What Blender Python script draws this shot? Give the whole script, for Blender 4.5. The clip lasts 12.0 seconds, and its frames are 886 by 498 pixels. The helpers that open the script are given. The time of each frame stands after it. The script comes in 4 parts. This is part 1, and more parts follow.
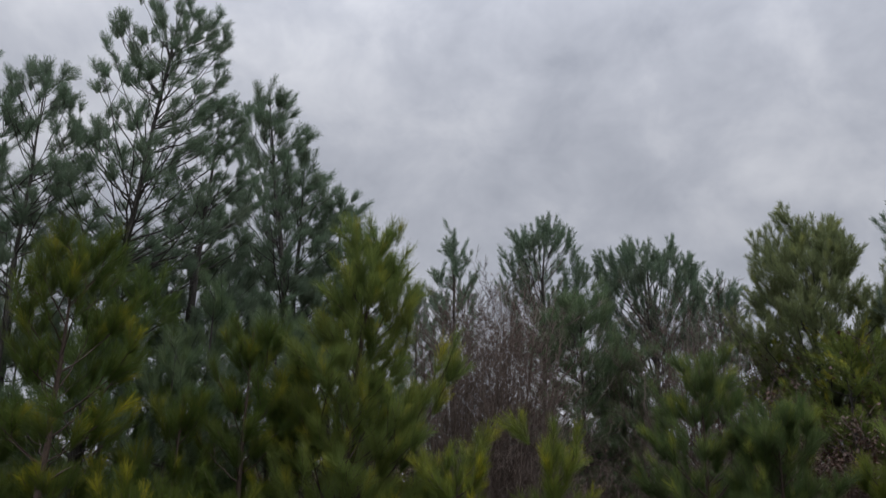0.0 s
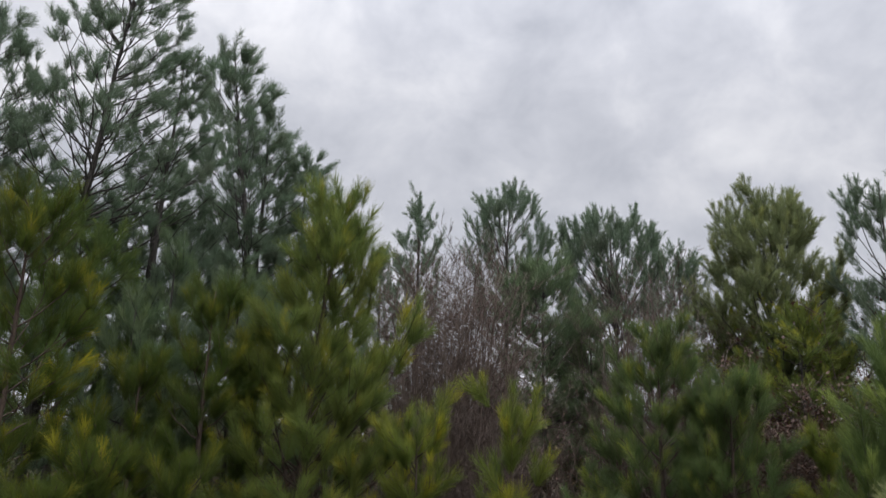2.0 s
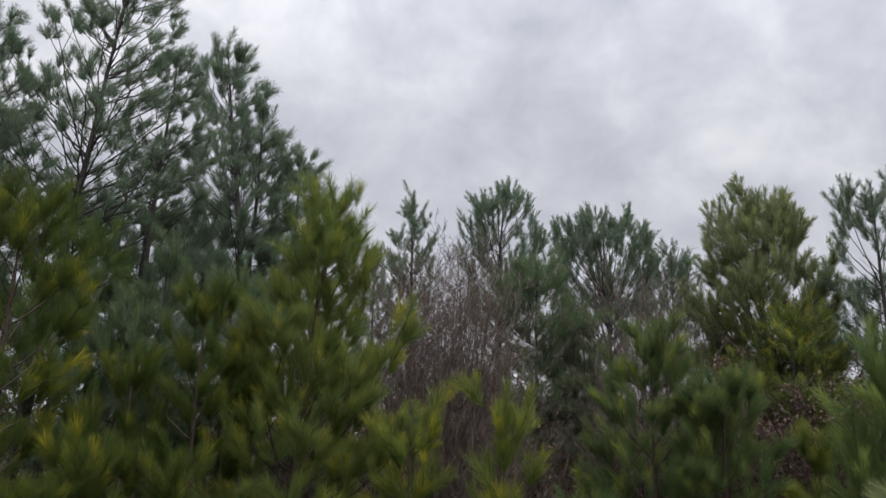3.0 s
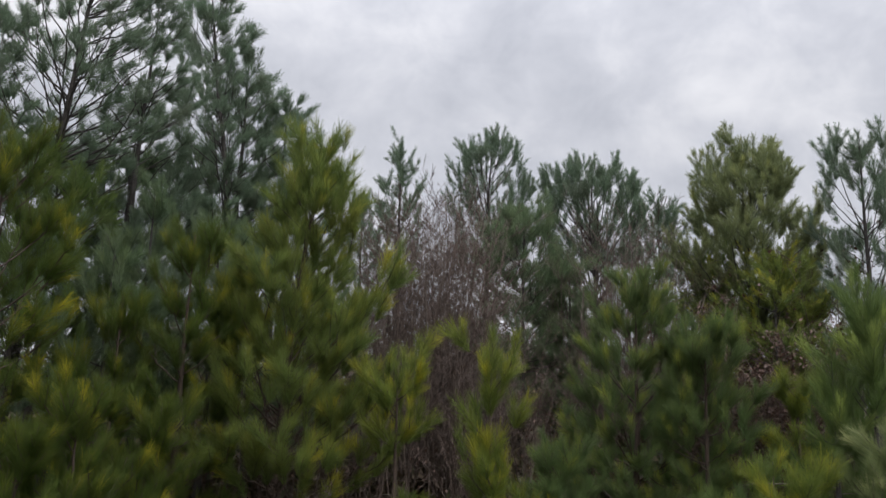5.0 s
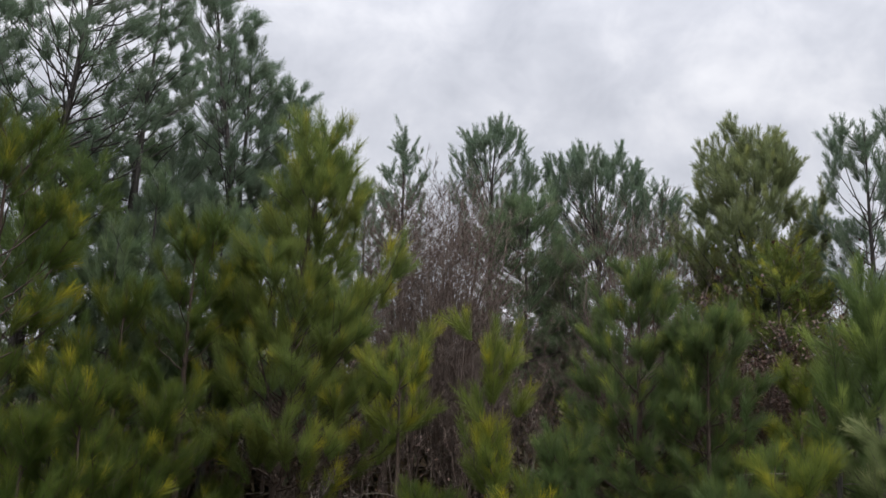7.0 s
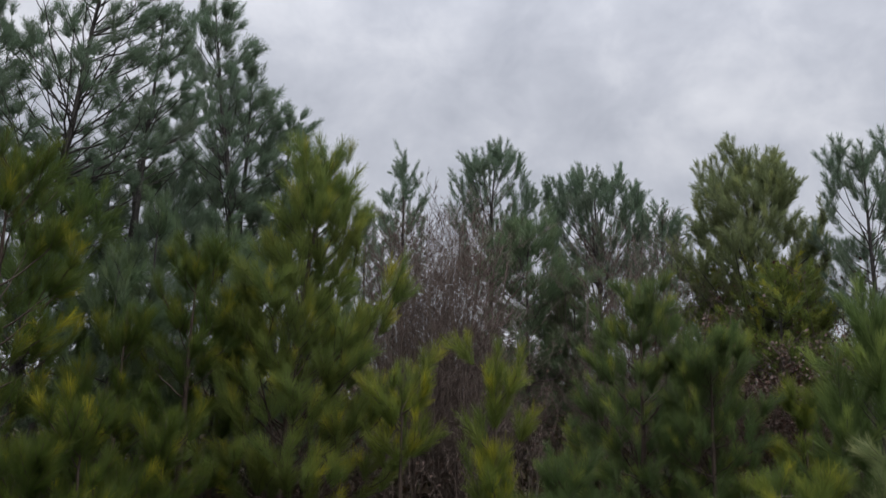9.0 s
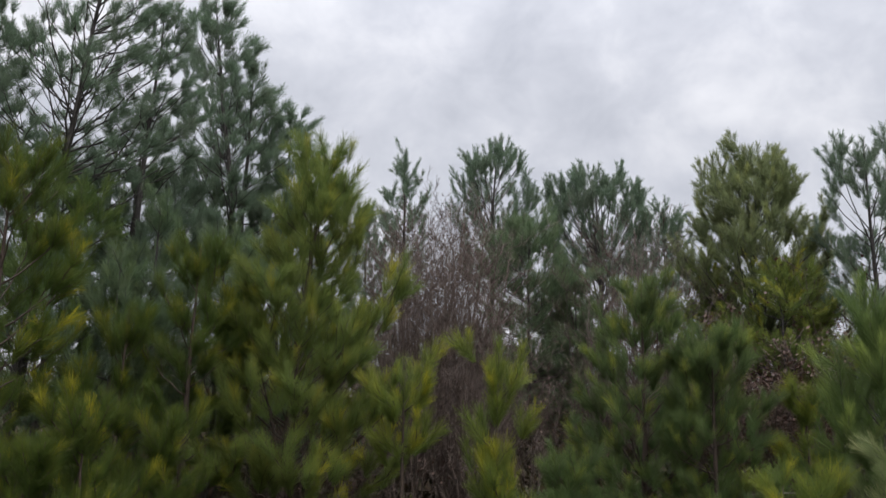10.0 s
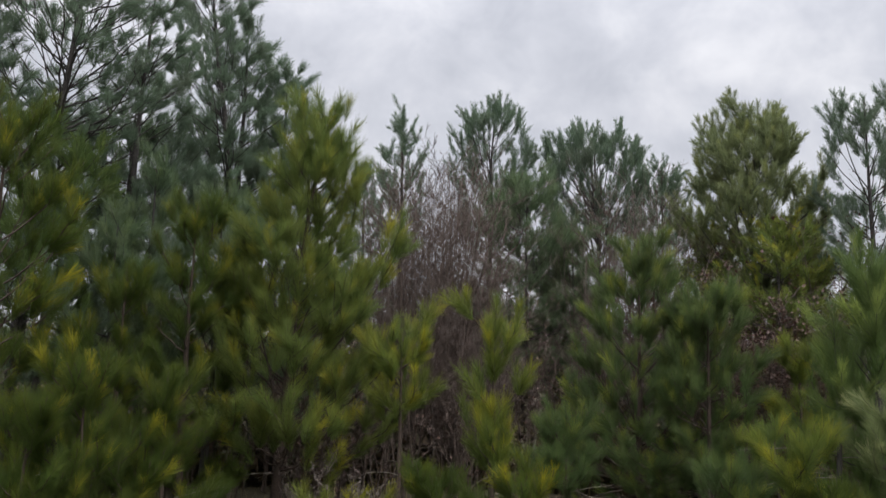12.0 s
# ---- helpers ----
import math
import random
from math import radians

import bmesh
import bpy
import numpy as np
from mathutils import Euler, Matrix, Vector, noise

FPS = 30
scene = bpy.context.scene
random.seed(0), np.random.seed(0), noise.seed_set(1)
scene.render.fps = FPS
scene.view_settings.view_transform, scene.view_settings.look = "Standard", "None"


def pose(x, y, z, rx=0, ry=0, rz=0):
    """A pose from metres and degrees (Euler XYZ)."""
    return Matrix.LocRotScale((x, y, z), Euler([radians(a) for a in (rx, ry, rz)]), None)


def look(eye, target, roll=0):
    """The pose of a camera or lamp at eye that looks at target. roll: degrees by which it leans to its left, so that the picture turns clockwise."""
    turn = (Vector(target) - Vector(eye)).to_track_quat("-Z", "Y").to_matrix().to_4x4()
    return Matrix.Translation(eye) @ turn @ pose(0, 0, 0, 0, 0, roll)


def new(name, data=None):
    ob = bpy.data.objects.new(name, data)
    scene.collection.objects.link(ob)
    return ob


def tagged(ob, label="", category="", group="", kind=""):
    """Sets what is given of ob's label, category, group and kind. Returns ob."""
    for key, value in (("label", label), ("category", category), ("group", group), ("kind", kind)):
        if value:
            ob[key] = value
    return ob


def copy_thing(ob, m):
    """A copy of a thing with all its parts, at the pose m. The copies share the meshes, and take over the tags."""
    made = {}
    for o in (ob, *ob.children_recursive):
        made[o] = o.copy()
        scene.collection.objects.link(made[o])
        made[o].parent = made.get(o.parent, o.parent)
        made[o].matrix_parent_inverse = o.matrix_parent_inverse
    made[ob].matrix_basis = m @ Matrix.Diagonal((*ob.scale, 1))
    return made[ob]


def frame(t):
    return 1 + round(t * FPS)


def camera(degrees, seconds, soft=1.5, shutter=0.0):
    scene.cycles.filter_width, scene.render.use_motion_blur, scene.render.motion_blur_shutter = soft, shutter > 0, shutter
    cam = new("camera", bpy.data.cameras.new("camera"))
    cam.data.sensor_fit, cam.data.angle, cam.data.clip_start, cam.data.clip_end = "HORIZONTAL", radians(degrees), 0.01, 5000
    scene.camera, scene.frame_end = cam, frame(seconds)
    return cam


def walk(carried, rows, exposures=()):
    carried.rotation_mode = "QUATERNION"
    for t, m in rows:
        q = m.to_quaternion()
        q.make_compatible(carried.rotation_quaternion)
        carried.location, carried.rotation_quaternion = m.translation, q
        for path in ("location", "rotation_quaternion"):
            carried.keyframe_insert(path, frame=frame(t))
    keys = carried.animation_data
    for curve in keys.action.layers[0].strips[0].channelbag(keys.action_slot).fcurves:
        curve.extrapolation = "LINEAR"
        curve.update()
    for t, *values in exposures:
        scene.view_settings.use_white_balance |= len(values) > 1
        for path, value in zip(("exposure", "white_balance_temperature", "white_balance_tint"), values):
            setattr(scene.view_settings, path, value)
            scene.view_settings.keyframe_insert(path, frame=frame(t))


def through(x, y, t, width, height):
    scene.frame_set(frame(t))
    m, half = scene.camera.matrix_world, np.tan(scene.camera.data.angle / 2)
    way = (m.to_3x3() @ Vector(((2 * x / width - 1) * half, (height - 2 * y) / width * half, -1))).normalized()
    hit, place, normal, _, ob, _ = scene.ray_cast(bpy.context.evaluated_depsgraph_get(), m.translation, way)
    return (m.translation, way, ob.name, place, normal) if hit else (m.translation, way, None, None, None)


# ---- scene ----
# The camera stands in one place and is only turned: seconds, yaw, pitch, roll.
EYE = (0.0, 0.0, 1.65)
PATH = (
    (0, -0.02, 16.92, -1.13),
    (0.5, -1.05, 14.53, -1.42),
    (1, -1.42, 14.39, -1.58),
    (1.5, -1.8, 14.33, -1.76),
    (2, -2.86, 14.3, -1.8),
    (2.5, -3.38, 14.25, -1.72),
    (2.7, -3.3, 14.25, -1.72),
    (4.3, -3.8, 13.19, -2.2),
    (4.5, -3.89, 12.1, -2.17),
    (5, -4.29, 10.39, -1.95),
    (5.5, -4.18, 9.38, -1.87),
    (6, -4.12, 8.32, -1.98),
    (6.5, -4.1, 8.65, -2.12),
    (7, -4.1, 9.59, -2.23),
    (7.2, -4.1, 9.76, -2.2),
    (8.8, -3.95, 11.33, -1.6),
    (9, -3.94, 11.34, -1.57),
    (9.5, -3.88, 11.29, -1.5),
    (10, -3.83, 11.17, -1.5),
    (10.5, -3.92, 11.04, -1.36),
    (11, -4.01, 10.26, -1.38),
    (11.5, -4.01, 8.66, -1.46),
    (12, -4.01, 8.1, -1.58),
)
# seconds, stops, white balance in kelvin, tint
EXPOSURES = ((0, -0.5, 6290, 10), (0.5, -0.23, 6420, 10), (1.5, -0.02, 6510, 10), (2.5, -0.04, 6490, 10), (5, 0.06, 6510, 10), (6, 0.2, 6480, 10), (6.5, 0.22, 6480, 10), (7.2, 0.15, 6480, 10), (9, -0.16, 6330, 10), (9.5, -0.12, 6350, 10), (10, 0.13, 6450, 10), (10.5, 0.14, 6480, 10), (12, 0.15, 6500, 10))
cam = camera(59.0, 12.0, soft=1.55)
walk(cam, [(t, pose(*EYE, 90 + p, r, y)) for t, y, p, r in PATH], EXPOSURES)

# ---- overcast daylight ----
SUN_UP, SUN_TURN = radians(58), radians(150)
world = bpy.data.worlds.new("overcast_sky")
scene.world = world
world.use_nodes = True
wn, wl = world.node_tree.nodes, world.node_tree.links
wn.clear()


def wnode(kind, **values):
    n = wn.new(kind)
    for k, v in values.items():
        n.inputs[k].default_value = v
    return n


sky = wn.new("ShaderNodeTexSky")
sky.sky_type, sky.sun_disc, sky.sun_elevation, sky.sun_rotation = "NISHITA", False, SUN_UP, SUN_TURN
thin = wn.new("ShaderNodeVectorMath")
thin.operation = "SCALE"
thin.inputs["Scale"].default_value = 0.1
where = wn.new("ShaderNodeTexCoord")
flat = wn.new("ShaderNodeMapping")
flat.inputs["Location"].default_value = (0.35, 0.0, 0.12)
flat.inputs["Scale"].default_value = (1.0, 1.0, 1.2)
big = wnode("ShaderNodeTexNoise", Scale=2.6, Detail=3.0, Roughness=0.5, Distortion=0.3)
small = wnode("ShaderNodeTexNoise", Scale=10.0, Detail=4.0, Roughness=0.55, Distortion=0.2)
both = wn.new("ShaderNodeMix")
both.inputs["Factor"].default_value = 0.48
cloud = wn.new("ShaderNodeValToRGB")
for e, (p, c) in zip((cloud.color_ramp.elements[0], cloud.color_ramp.elements[1]), ((0.31, (0.47, 0.49, 0.555, 1)), (0.69, (0.95, 0.95, 0.99, 1)))):
    e.position, e.color = p, c
mid = cloud.color_ramp.elements.new(0.5)
mid.color = (0.67, 0.685, 0.75, 1)
cover = wn.new("ShaderNodeMix")
cover.data_type = "RGBA"
cover.inputs["Factor"].default_value = 0.94
back = wn.new("ShaderNodeBackground")
out = wn.new("ShaderNodeOutputWorld")
wl.new(where.outputs["Generated"], flat.inputs["Vector"])
wl.new(flat.outputs["Vector"], big.inputs["Vector"])
wl.new(flat.outputs["Vector"], small.inputs["Vector"])
wl.new(big.outputs["Fac"], both.inputs["A"])
wl.new(small.outputs["Fac"], both.inputs["B"])
wl.new(both.outputs["Result"], cloud.inputs["Fac"])
wl.new(sky.outputs["Color"], thin.inputs[0])
wl.new(thin.outputs["Vector"], cover.inputs["A"])
wl.new(cloud.outputs["Color"], cover.inputs["B"])
# an overcast sky is brightest overhead
height = wn.new("ShaderNodeSeparateXYZ")
wl.new(where.outputs["Generated"], height.inputs["Vector"])
rise = wn.new("ShaderNodeMath")
rise.operation = "POWER"
rise.use_clamp = True
rise.inputs[1].default_value = 4.0
wl.new(height.outputs["Z"], rise.inputs[0])
gain = wn.new("ShaderNodeMath")
gain.operation = "MULTIPLY_ADD"
gain.inputs[1].default_value, gain.inputs[2].default_value = 4.5, 0.88
wl.new(rise.outputs["Value"], gain.inputs[0])
wl.new(gain.outputs["Value"], back.inputs["Strength"])
wl.new(cover.outputs["Result"], back.inputs["Color"])
wl.new(back.outputs["Background"], out.inputs["Surface"])

sun = new("sun", bpy.data.lights.new("sun", "SUN"))
sun.data.energy, sun.data.angle, sun.data.color = 1.5, radians(40), (1.0, 0.96, 0.9)
sun.matrix_world = look((30 * math.sin(SUN_TURN) * math.cos(SUN_UP), 30 * math.cos(SUN_TURN) * math.cos(SUN_UP), 30 * math.sin(SUN_UP)), (0, 0, 0))


# ---- materials ----
def surface(name, rough=0.6):
    m = bpy.data.materials.new(name)
    m.use_nodes = True
    n, l = m.node_tree.nodes, m.node_tree.links
    p = n["Principled BSDF"]
    p.inputs["Roughness"].default_value = rough
    return m, n, l, p


def mix_node(n, l, a, b, factor):
    x = n.new("ShaderNodeMix")
    x.data_type = "RGBA"
    for s, v in (("A", a), ("B", b), ("Factor", factor)):
        socket = [i for i in x.inputs if i.name == s and (i.type == "RGBA") == (s != "Factor")][0]
        if isinstance(v, bpy.types.NodeSocket):
            l.new(v, socket)
        elif s == "Factor":
            socket.default_value = v
        else:
            socket.default_value = (*v, 1)
    return [o for o in x.outputs if o.type == "RGBA"][0]


def needle_material(name, deep, fresh, dull):
    """Pine needles: deep green by default, fresh colour where the shoot is young, dull here and there."""
    m, n, l, p = surface(name, 0.55)
    p.inputs["Specular IOR Level"].default_value = 0.35
    tone = n.new("ShaderNodeAttribute")
    tone.attribute_name = "tone"
    island = n.new("ShaderNodeNewGeometry")
    spots = n.new("ShaderNodeTexNoise")
    spots.inputs["Scale"].default_value = 1.7
    where = n.new("ShaderNodeTexCoord")
    l.new(where.outputs["Object"], spots.inputs["Vector"])
    c = mix_node(n, l, deep, fresh, tone.outputs["Fac"])
    ramp = n.new("ShaderNodeMapRange")
    ramp.inputs["From Min"].default_value, ramp.inputs["From Max"].default_value = 0.45, 0.75
    l.new(spots.outputs["Fac"], ramp.inputs["Value"])
    c = mix_node(n, l, c, dull, ramp.outputs["Result"])
    grain = n.new("ShaderNodeHueSaturation")
    size = n.new("ShaderNodeMapRange")
    size.inputs["To Min"].default_value, size.inputs["To Max"].default_value = 0.8, 1.22
    l.new(island.outputs["Random Per Island"], size.inputs["Value"])
    l.new(size.outputs["Result"], grain.inputs["Value"])
    l.new(c, grain.inputs["Color"])
    l.new(grain.outputs["Color"], p.inputs["Base Color"])
    glow = n.new("ShaderNodeBsdfTranslucent")
    l.new(grain.outputs["Color"], glow.inputs["Color"])
    add = n.new("ShaderNodeMixShader")
    add.inputs["Fac"].default_value = 0.53
    l.new(p.outputs["BSDF"], add.inputs[1])
    l.new(glow.outputs["BSDF"], add.inputs[2])
    l.new(add.outputs["Shader"], n["Material Output"].inputs["Surface"])
    return m


def bark_material(name, dark, light, scale=9.0, rough=0.85):
    m, n, l, p = surface(name, rough)
    where = n.new("ShaderNodeTexCoord")
    stretch = n.new("ShaderNodeMapping")
    stretch.inputs["Scale"].default_value = (1, 1, 0.3)
    l.new(where.outputs["Object"], stretch.inputs["Vector"])
    plates = n.new("ShaderNodeTexVoronoi")
    plates.feature = "DISTANCE_TO_EDGE"
    plates.inputs["Scale"].default_value = scale * 2.5
    l.new(stretch.outputs["Vector"], plates.inputs["Vector"])
    grime = n.new("ShaderNodeTexNoise")
    grime.inputs["Scale"].default_value, grime.inputs["Detail"].default_value = scale, 6
    l.new(stretch.outputs["Vector"], grime.inputs["Vector"])
    island = n.new("ShaderNodeNewGeometry")
    c = mix_node(n, l, dark, light, grime.outputs["Fac"])
    deep = n.new("ShaderNodeMapRange")
    deep.inputs["From Max"].default_value, deep.inputs["To Min"].default_value = 0.12, 0.55
    l.new(plates.outputs["Distance"], deep.inputs["Value"])
    vary = n.new("ShaderNodeHueSaturation")
    l.new(deep.outputs["Result"], vary.inputs["Value"])
    l.new(c, vary.inputs["Color"])
    l.new(vary.outputs["Color"], p.inputs["Base Color"])
    bump = n.new("ShaderNodeBump")
    bump.inputs["Strength"].default_value, bump.inputs["Distance"].default_value = 0.6, 0.01
    l.new(plates.outputs["Distance"], bump.inputs["Height"])
    l.new(bump.outputs["Normal"], p.inputs["Normal"])
    return m


def leaf_material(name, a, b, through=0.25):
    m, n, l, p = surface(name, 0.6)
    island = n.new("ShaderNodeNewGeometry")
    c = mix_node(n, l, a, b, island.outputs["Random Per Island"])
    veins = n.new("ShaderNodeTexNoise")
    veins.inputs["Scale"].default_value = 40
    dim = n.new("ShaderNodeHueSaturation")
    rng = n.new("ShaderNodeMapRange")
    rng.inputs["To Min"].default_value, rng.inputs["To Max"].default_value = 0.6, 1.3
    l.new(veins.outputs["Fac"], rng.inputs["Value"])
    l.new(rng.outputs["Result"], dim.inputs["Value"])
    l.new(c, dim.inputs["Color"])
    l.new(dim.outputs["Color"], p.inputs["Base Color"])
    glow = n.new("ShaderNodeBsdfTranslucent")
    l.new(dim.outputs["Color"], glow.inputs["Color"])
    add = n.new("ShaderNodeMixShader")
    add.inputs["Fac"].default_value = through
    l.new(p.outputs["BSDF"], add.inputs[1])
    l.new(glow.outputs["BSDF"], add.inputs[2])
    l.new(add.outputs["Shader"], n["Material Output"].inputs["Surface"])
    return m


NEEDLES = {
    "blue": needle_material("blue_green_needles", (0.15, 0.21, 0.138), (0.2, 0.255, 0.148), (0.166, 0.2, 0.14)),
    "green": needle_material("mid_green_needles", (0.135, 0.195, 0.104), (0.225, 0.28, 0.097), (0.156, 0.191, 0.104)),
    "olive": needle_material("olive_needles", (0.2, 0.24, 0.115), (0.31, 0.33, 0.115), (0.225, 0.25, 0.12)),
    "gold": needle_material("golden_green_needles", (0.15, 0.21, 0.06), (0.38, 0.36, 0.045), (0.18, 0.212, 0.055)),
    "young": needle_material("yellow_tipped_needles", (0.128, 0.18, 0.042), (0.4, 0.38, 0.034), (0.165, 0.19, 0.036)),
    # a deeper green than the young needles, with low-down shade put into the colour
    "shaded": needle_material("shaded_green_needles", (0.07, 0.112, 0.023), (0.37, 0.34, 0.024), (0.09, 0.12, 0.028)),
    "bright": needle_material("fresh_green_needles", (0.1, 0.155, 0.045), (0.25, 0.31, 0.08), (0.125, 0.165, 0.055)),
    "dark": needle_material("deep_green_needles", (0.092, 0.145, 0.052), (0.26, 0.29, 0.052), (0.112, 0.147, 0.058)),
    "pale": needle_material("pale_green_needles", (0.14, 0.178, 0.068), (0.38, 0.40, 0.18), (0.17, 0.21, 0.085)),
}
PINE_BARK = bark_material("grey_brown_pine_bark", (0.03, 0.027, 0.025), (0.08, 0.07, 0.063))
YOUNG_BARK = bark_material("red_brown_young_bark", (0.042, 0.029, 0.022), (0.1, 0.068, 0.05), 18)
GREY_BARK = bark_material("pale_grey_sapling_bark", (0.085, 0.066, 0.055), (0.2, 0.16, 0.135), 14)
RED_TWIG = bark_material("reddish_brown_twig_bark", (0.07, 0.049, 0.04), (0.155, 0.112, 0.092), 14)
STRAW = bark_material("bleached_dead_wood", (0.15, 0.125, 0.098), (0.29, 0.255, 0.21), 14)
DEAD_LEAF = leaf_material("rust_brown_dead_leaves", (0.06, 0.03, 0.021), (0.125, 0.066, 0.044))
TAN_LEAF = leaf_material("tan_withered_leaves", (0.11, 0.078, 0.046), (0.21, 0.155, 0.09))
BRUSH_LEAF = leaf_material("brown_and_green_brush", (0.05, 0.06, 0.022), (0.14, 0.095, 0.055))
DRY_GRASS = leaf_material("dry_straw_grass", (0.16, 0.13, 0.06), (0.36, 0.29, 0.15))

soil, gn, gl, gp = surface("leaf_litter_ground", 0.95)
g_where = gn.new("ShaderNodeTexCoord")
g_fine = gn.new("ShaderNodeTexNoise")
g_fine.inputs["Scale"].default_value, g_fine.inputs["Detail"].default_value = 14, 8
g_wide = gn.new("ShaderNodeTexNoise")
g_wide.inputs["Scale"].default_value, g_wide.inputs["Detail"].default_value = 0.6, 4
for g in (g_fine, g_wide):
    gl.new(g_where.outputs["Object"], g.inputs["Vector"])
g_a = mix_node(gn, gl, (0.028, 0.02, 0.014), (0.115, 0.078, 0.048), g_fine.outputs["Fac"])
gl.new(mix_node(gn, gl, g_a, (0.06, 0.058, 0.026), g_wide.outputs["Fac"]), gp.inputs["Base Color"])
g_bump = gn.new("ShaderNodeBump")
g_bump.inputs["Distance"].default_value = 0.04
gl.new(g_fine.outputs["Fac"], g_bump.inputs["Height"])
gl.new(g_bump.outputs["Normal"], gp.inputs["Normal"])


# ---- mesh helpers ----
def mesh_of(name, verts, faces, material, smooth=False):
    me = bpy.data.meshes.new(name)
    me.from_pydata([tuple(v) for v in verts], [], [tuple(f) for f in faces])
    me.materials.append(material)
    if smooth:
        me.polygons.foreach_set("use_smooth", [True] * len(me.polygons))
    return me


def triangles(name, tris, material, tone=None):
    """A mesh of loose triangles from an array (n, 3, 3); tone: a value for each corner."""
    n = len(tris)
    me = bpy.data.meshes.new(name)
    me.vertices.add(3 * n)
    me.vertices.foreach_set("co", np.ascontiguousarray(tris, dtype=np.float32).ravel())
    me.loops.add(3 * n)
    me.loops.foreach_set("vertex_index", np.arange(3 * n, dtype=np.int32))
    me.polygons.add(n)
    me.polygons.foreach_set("loop_start", np.arange(0, 3 * n, 3, dtype=np.int32))
    me.materials.append(material)
    if tone is not None:
        me.attributes.new("tone", "FLOAT", "POINT").data.foreach_set("value", np.ascontiguousarray(tone, dtype=np.float32).ravel())
    me.update()
    me.validate()
    return me


def part(name, me, parent, label=""):
    ob = new(name, me)
    ob.parent = parent
    return tagged(ob, label)


def frames_for(d):
    """Two unit vectors across each direction of an array (n, 3)."""
    ref = np.where(np.abs(d[:, 2:3]) > 0.9, np.array([[1.0, 0, 0]]), np.array([[0, 0, 1.0]]))
    a = np.cross(d, ref)
    a /= np.linalg.norm(a, axis=1, keepdims=True)
    return a, np.cross(d, a)


class Wood:
    """Collects tapered limbs into one mesh."""

    def __init__(self):
        self.v, self.f, self.n = [], [], 0

    def limb(self, points, radii, sides=5, root=None):
        """A tapered limb; root: three corners of an older limb from which it grows. Returns its first corner."""
        p, r = np.asarray(points, float), np.asarray(radii, float)
        d = np.gradient(p, axis=0)
        d /= np.linalg.norm(d, axis=1, keepdims=True) + 1e-9
        a, b = frames_for(d)
        ang = np.arange(sides) * 2 * np.pi / sides
        ring = p[:, None] + r[:, None, None] * (np.cos(ang)[None, :, None] * a[:, None] + np.sin(ang)[None, :, None] * b[:, None])
        if root is not None:
            ring = ring[1:]
        self.v.extend(ring.reshape(-1, 3).tolist())
        k = self.n
        rows = len(ring)
        if root is not None:
            for j in range(3):
                q = (j + 1) % 3
                self.f.append((root[j], root[q], k + q, k + j))
        for i in range(rows - 1):
            for j in range(sides):
                q = (j + 1) % sides
                self.f.append((k + i * sides + j, k + i * sides + q, k + (i + 1) * sides + q, k + (i + 1) * sides + j))
        self.f.append(tuple(k + (rows - 1) * sides + j for j in range(sides)))
        self.n += rows * sides
        return k

    def fork(self, start, sides, ring, turn):
        """Three corners on a limb, next to its ring, to grow a twig from."""
        k = start + ring * sides
        return k + turn % sides, k + (turn + 1) % sides, k + (turn + 2) % sides

    def mesh(self, name, material):
        return mesh_of(name, self.v, self.f, material, True)


def curve3(a, b, c, n):
    t = np.linspace(0, 1, n)[:, None]
    return (1 - t) ** 2 * np.asarray(a) + 2 * t * (1 - t) * np.asarray(b) + t * t * np.asarray(c)


# ---- pine shoots: bottle brushes of needles round the last stretch of a twig ----
def brush(rng, count, reach, needle, width, spread, blunt=0.5):
    """Needles as thin triangles round the axis z; the twig ends at z = 0 and carries needles for `reach` below it.
    They lie close to the axis at the bud and stand off further down, so that the brush is a blunt sausage."""
    z = -reach * rng.random(count)
    az = rng.random(count) * 2 * np.pi
    open_ = np.radians(spread) * (0.55 + 0.45 * np.minimum(1, -z / (0.35 * reach))) * rng.uniform(0.6, 1.12, count)
    ln = needle * rng.uniform(0.8, 1.05, count)
    out = np.stack([np.cos(az), np.sin(az), np.zeros(count)], 1)
    d = out * np.sin(open_)[:, None] + np.array([0, 0, 1.0]) * np.cos(open_)[:, None]
    base = np.stack([np.zeros(count), np.zeros(count), z], 1) + out * 0.006
    side = np.cross(d, rng.normal(size=(count, 3)))
    side *= (0.5 * width / (np.linalg.norm(side, axis=1) + 1e-9))[:, None]
    tip = base + d * ln[:, None]
    # some are broad at the far end: bundles of three needles spread towards their tips
    broad = (rng.random(count) < blunt)[:, None, None]
    tris = np.where(broad, np.stack([tip - side * 0.8, tip + side * 0.8, base], 1), np.stack([base - side, base + side, tip], 1))
    return tris, np.clip(1 + z / reach, 0, 1)


REACH = {"near": 0.22, "candle": 0.42, "long": 0.34, "mid": 0.22, "tuft": 0.19, "far": 0.30}


def brushes(seed, kind, count, needle, width, spread, blunt=0.5):
    rng = np.random.default_rng(seed)
    return [brush(rng, count, REACH[kind], needle, width, spread, blunt) for _ in range(7)]


BRUSH = {
    "near": brushes(1, "near", 210, 0.13, 0.003, 36, 0.12),
    "candle": brushes(5, "candle", 350, 0.135, 0.0032, 30, 0.12),
    "long": brushes(6, "long", 200, 0.105, 0.0064, 39, 0.35),
    "mid": brushes(2, "mid", 90, 0.125, 0.0064, 35),
    "tuft": brushes(4, "tuft", 100, 0.118, 0.0064, 37, 0.4),
    "far": brushes(3, "far", 105, 0.086, 0.0085, 38, 0.35),
}


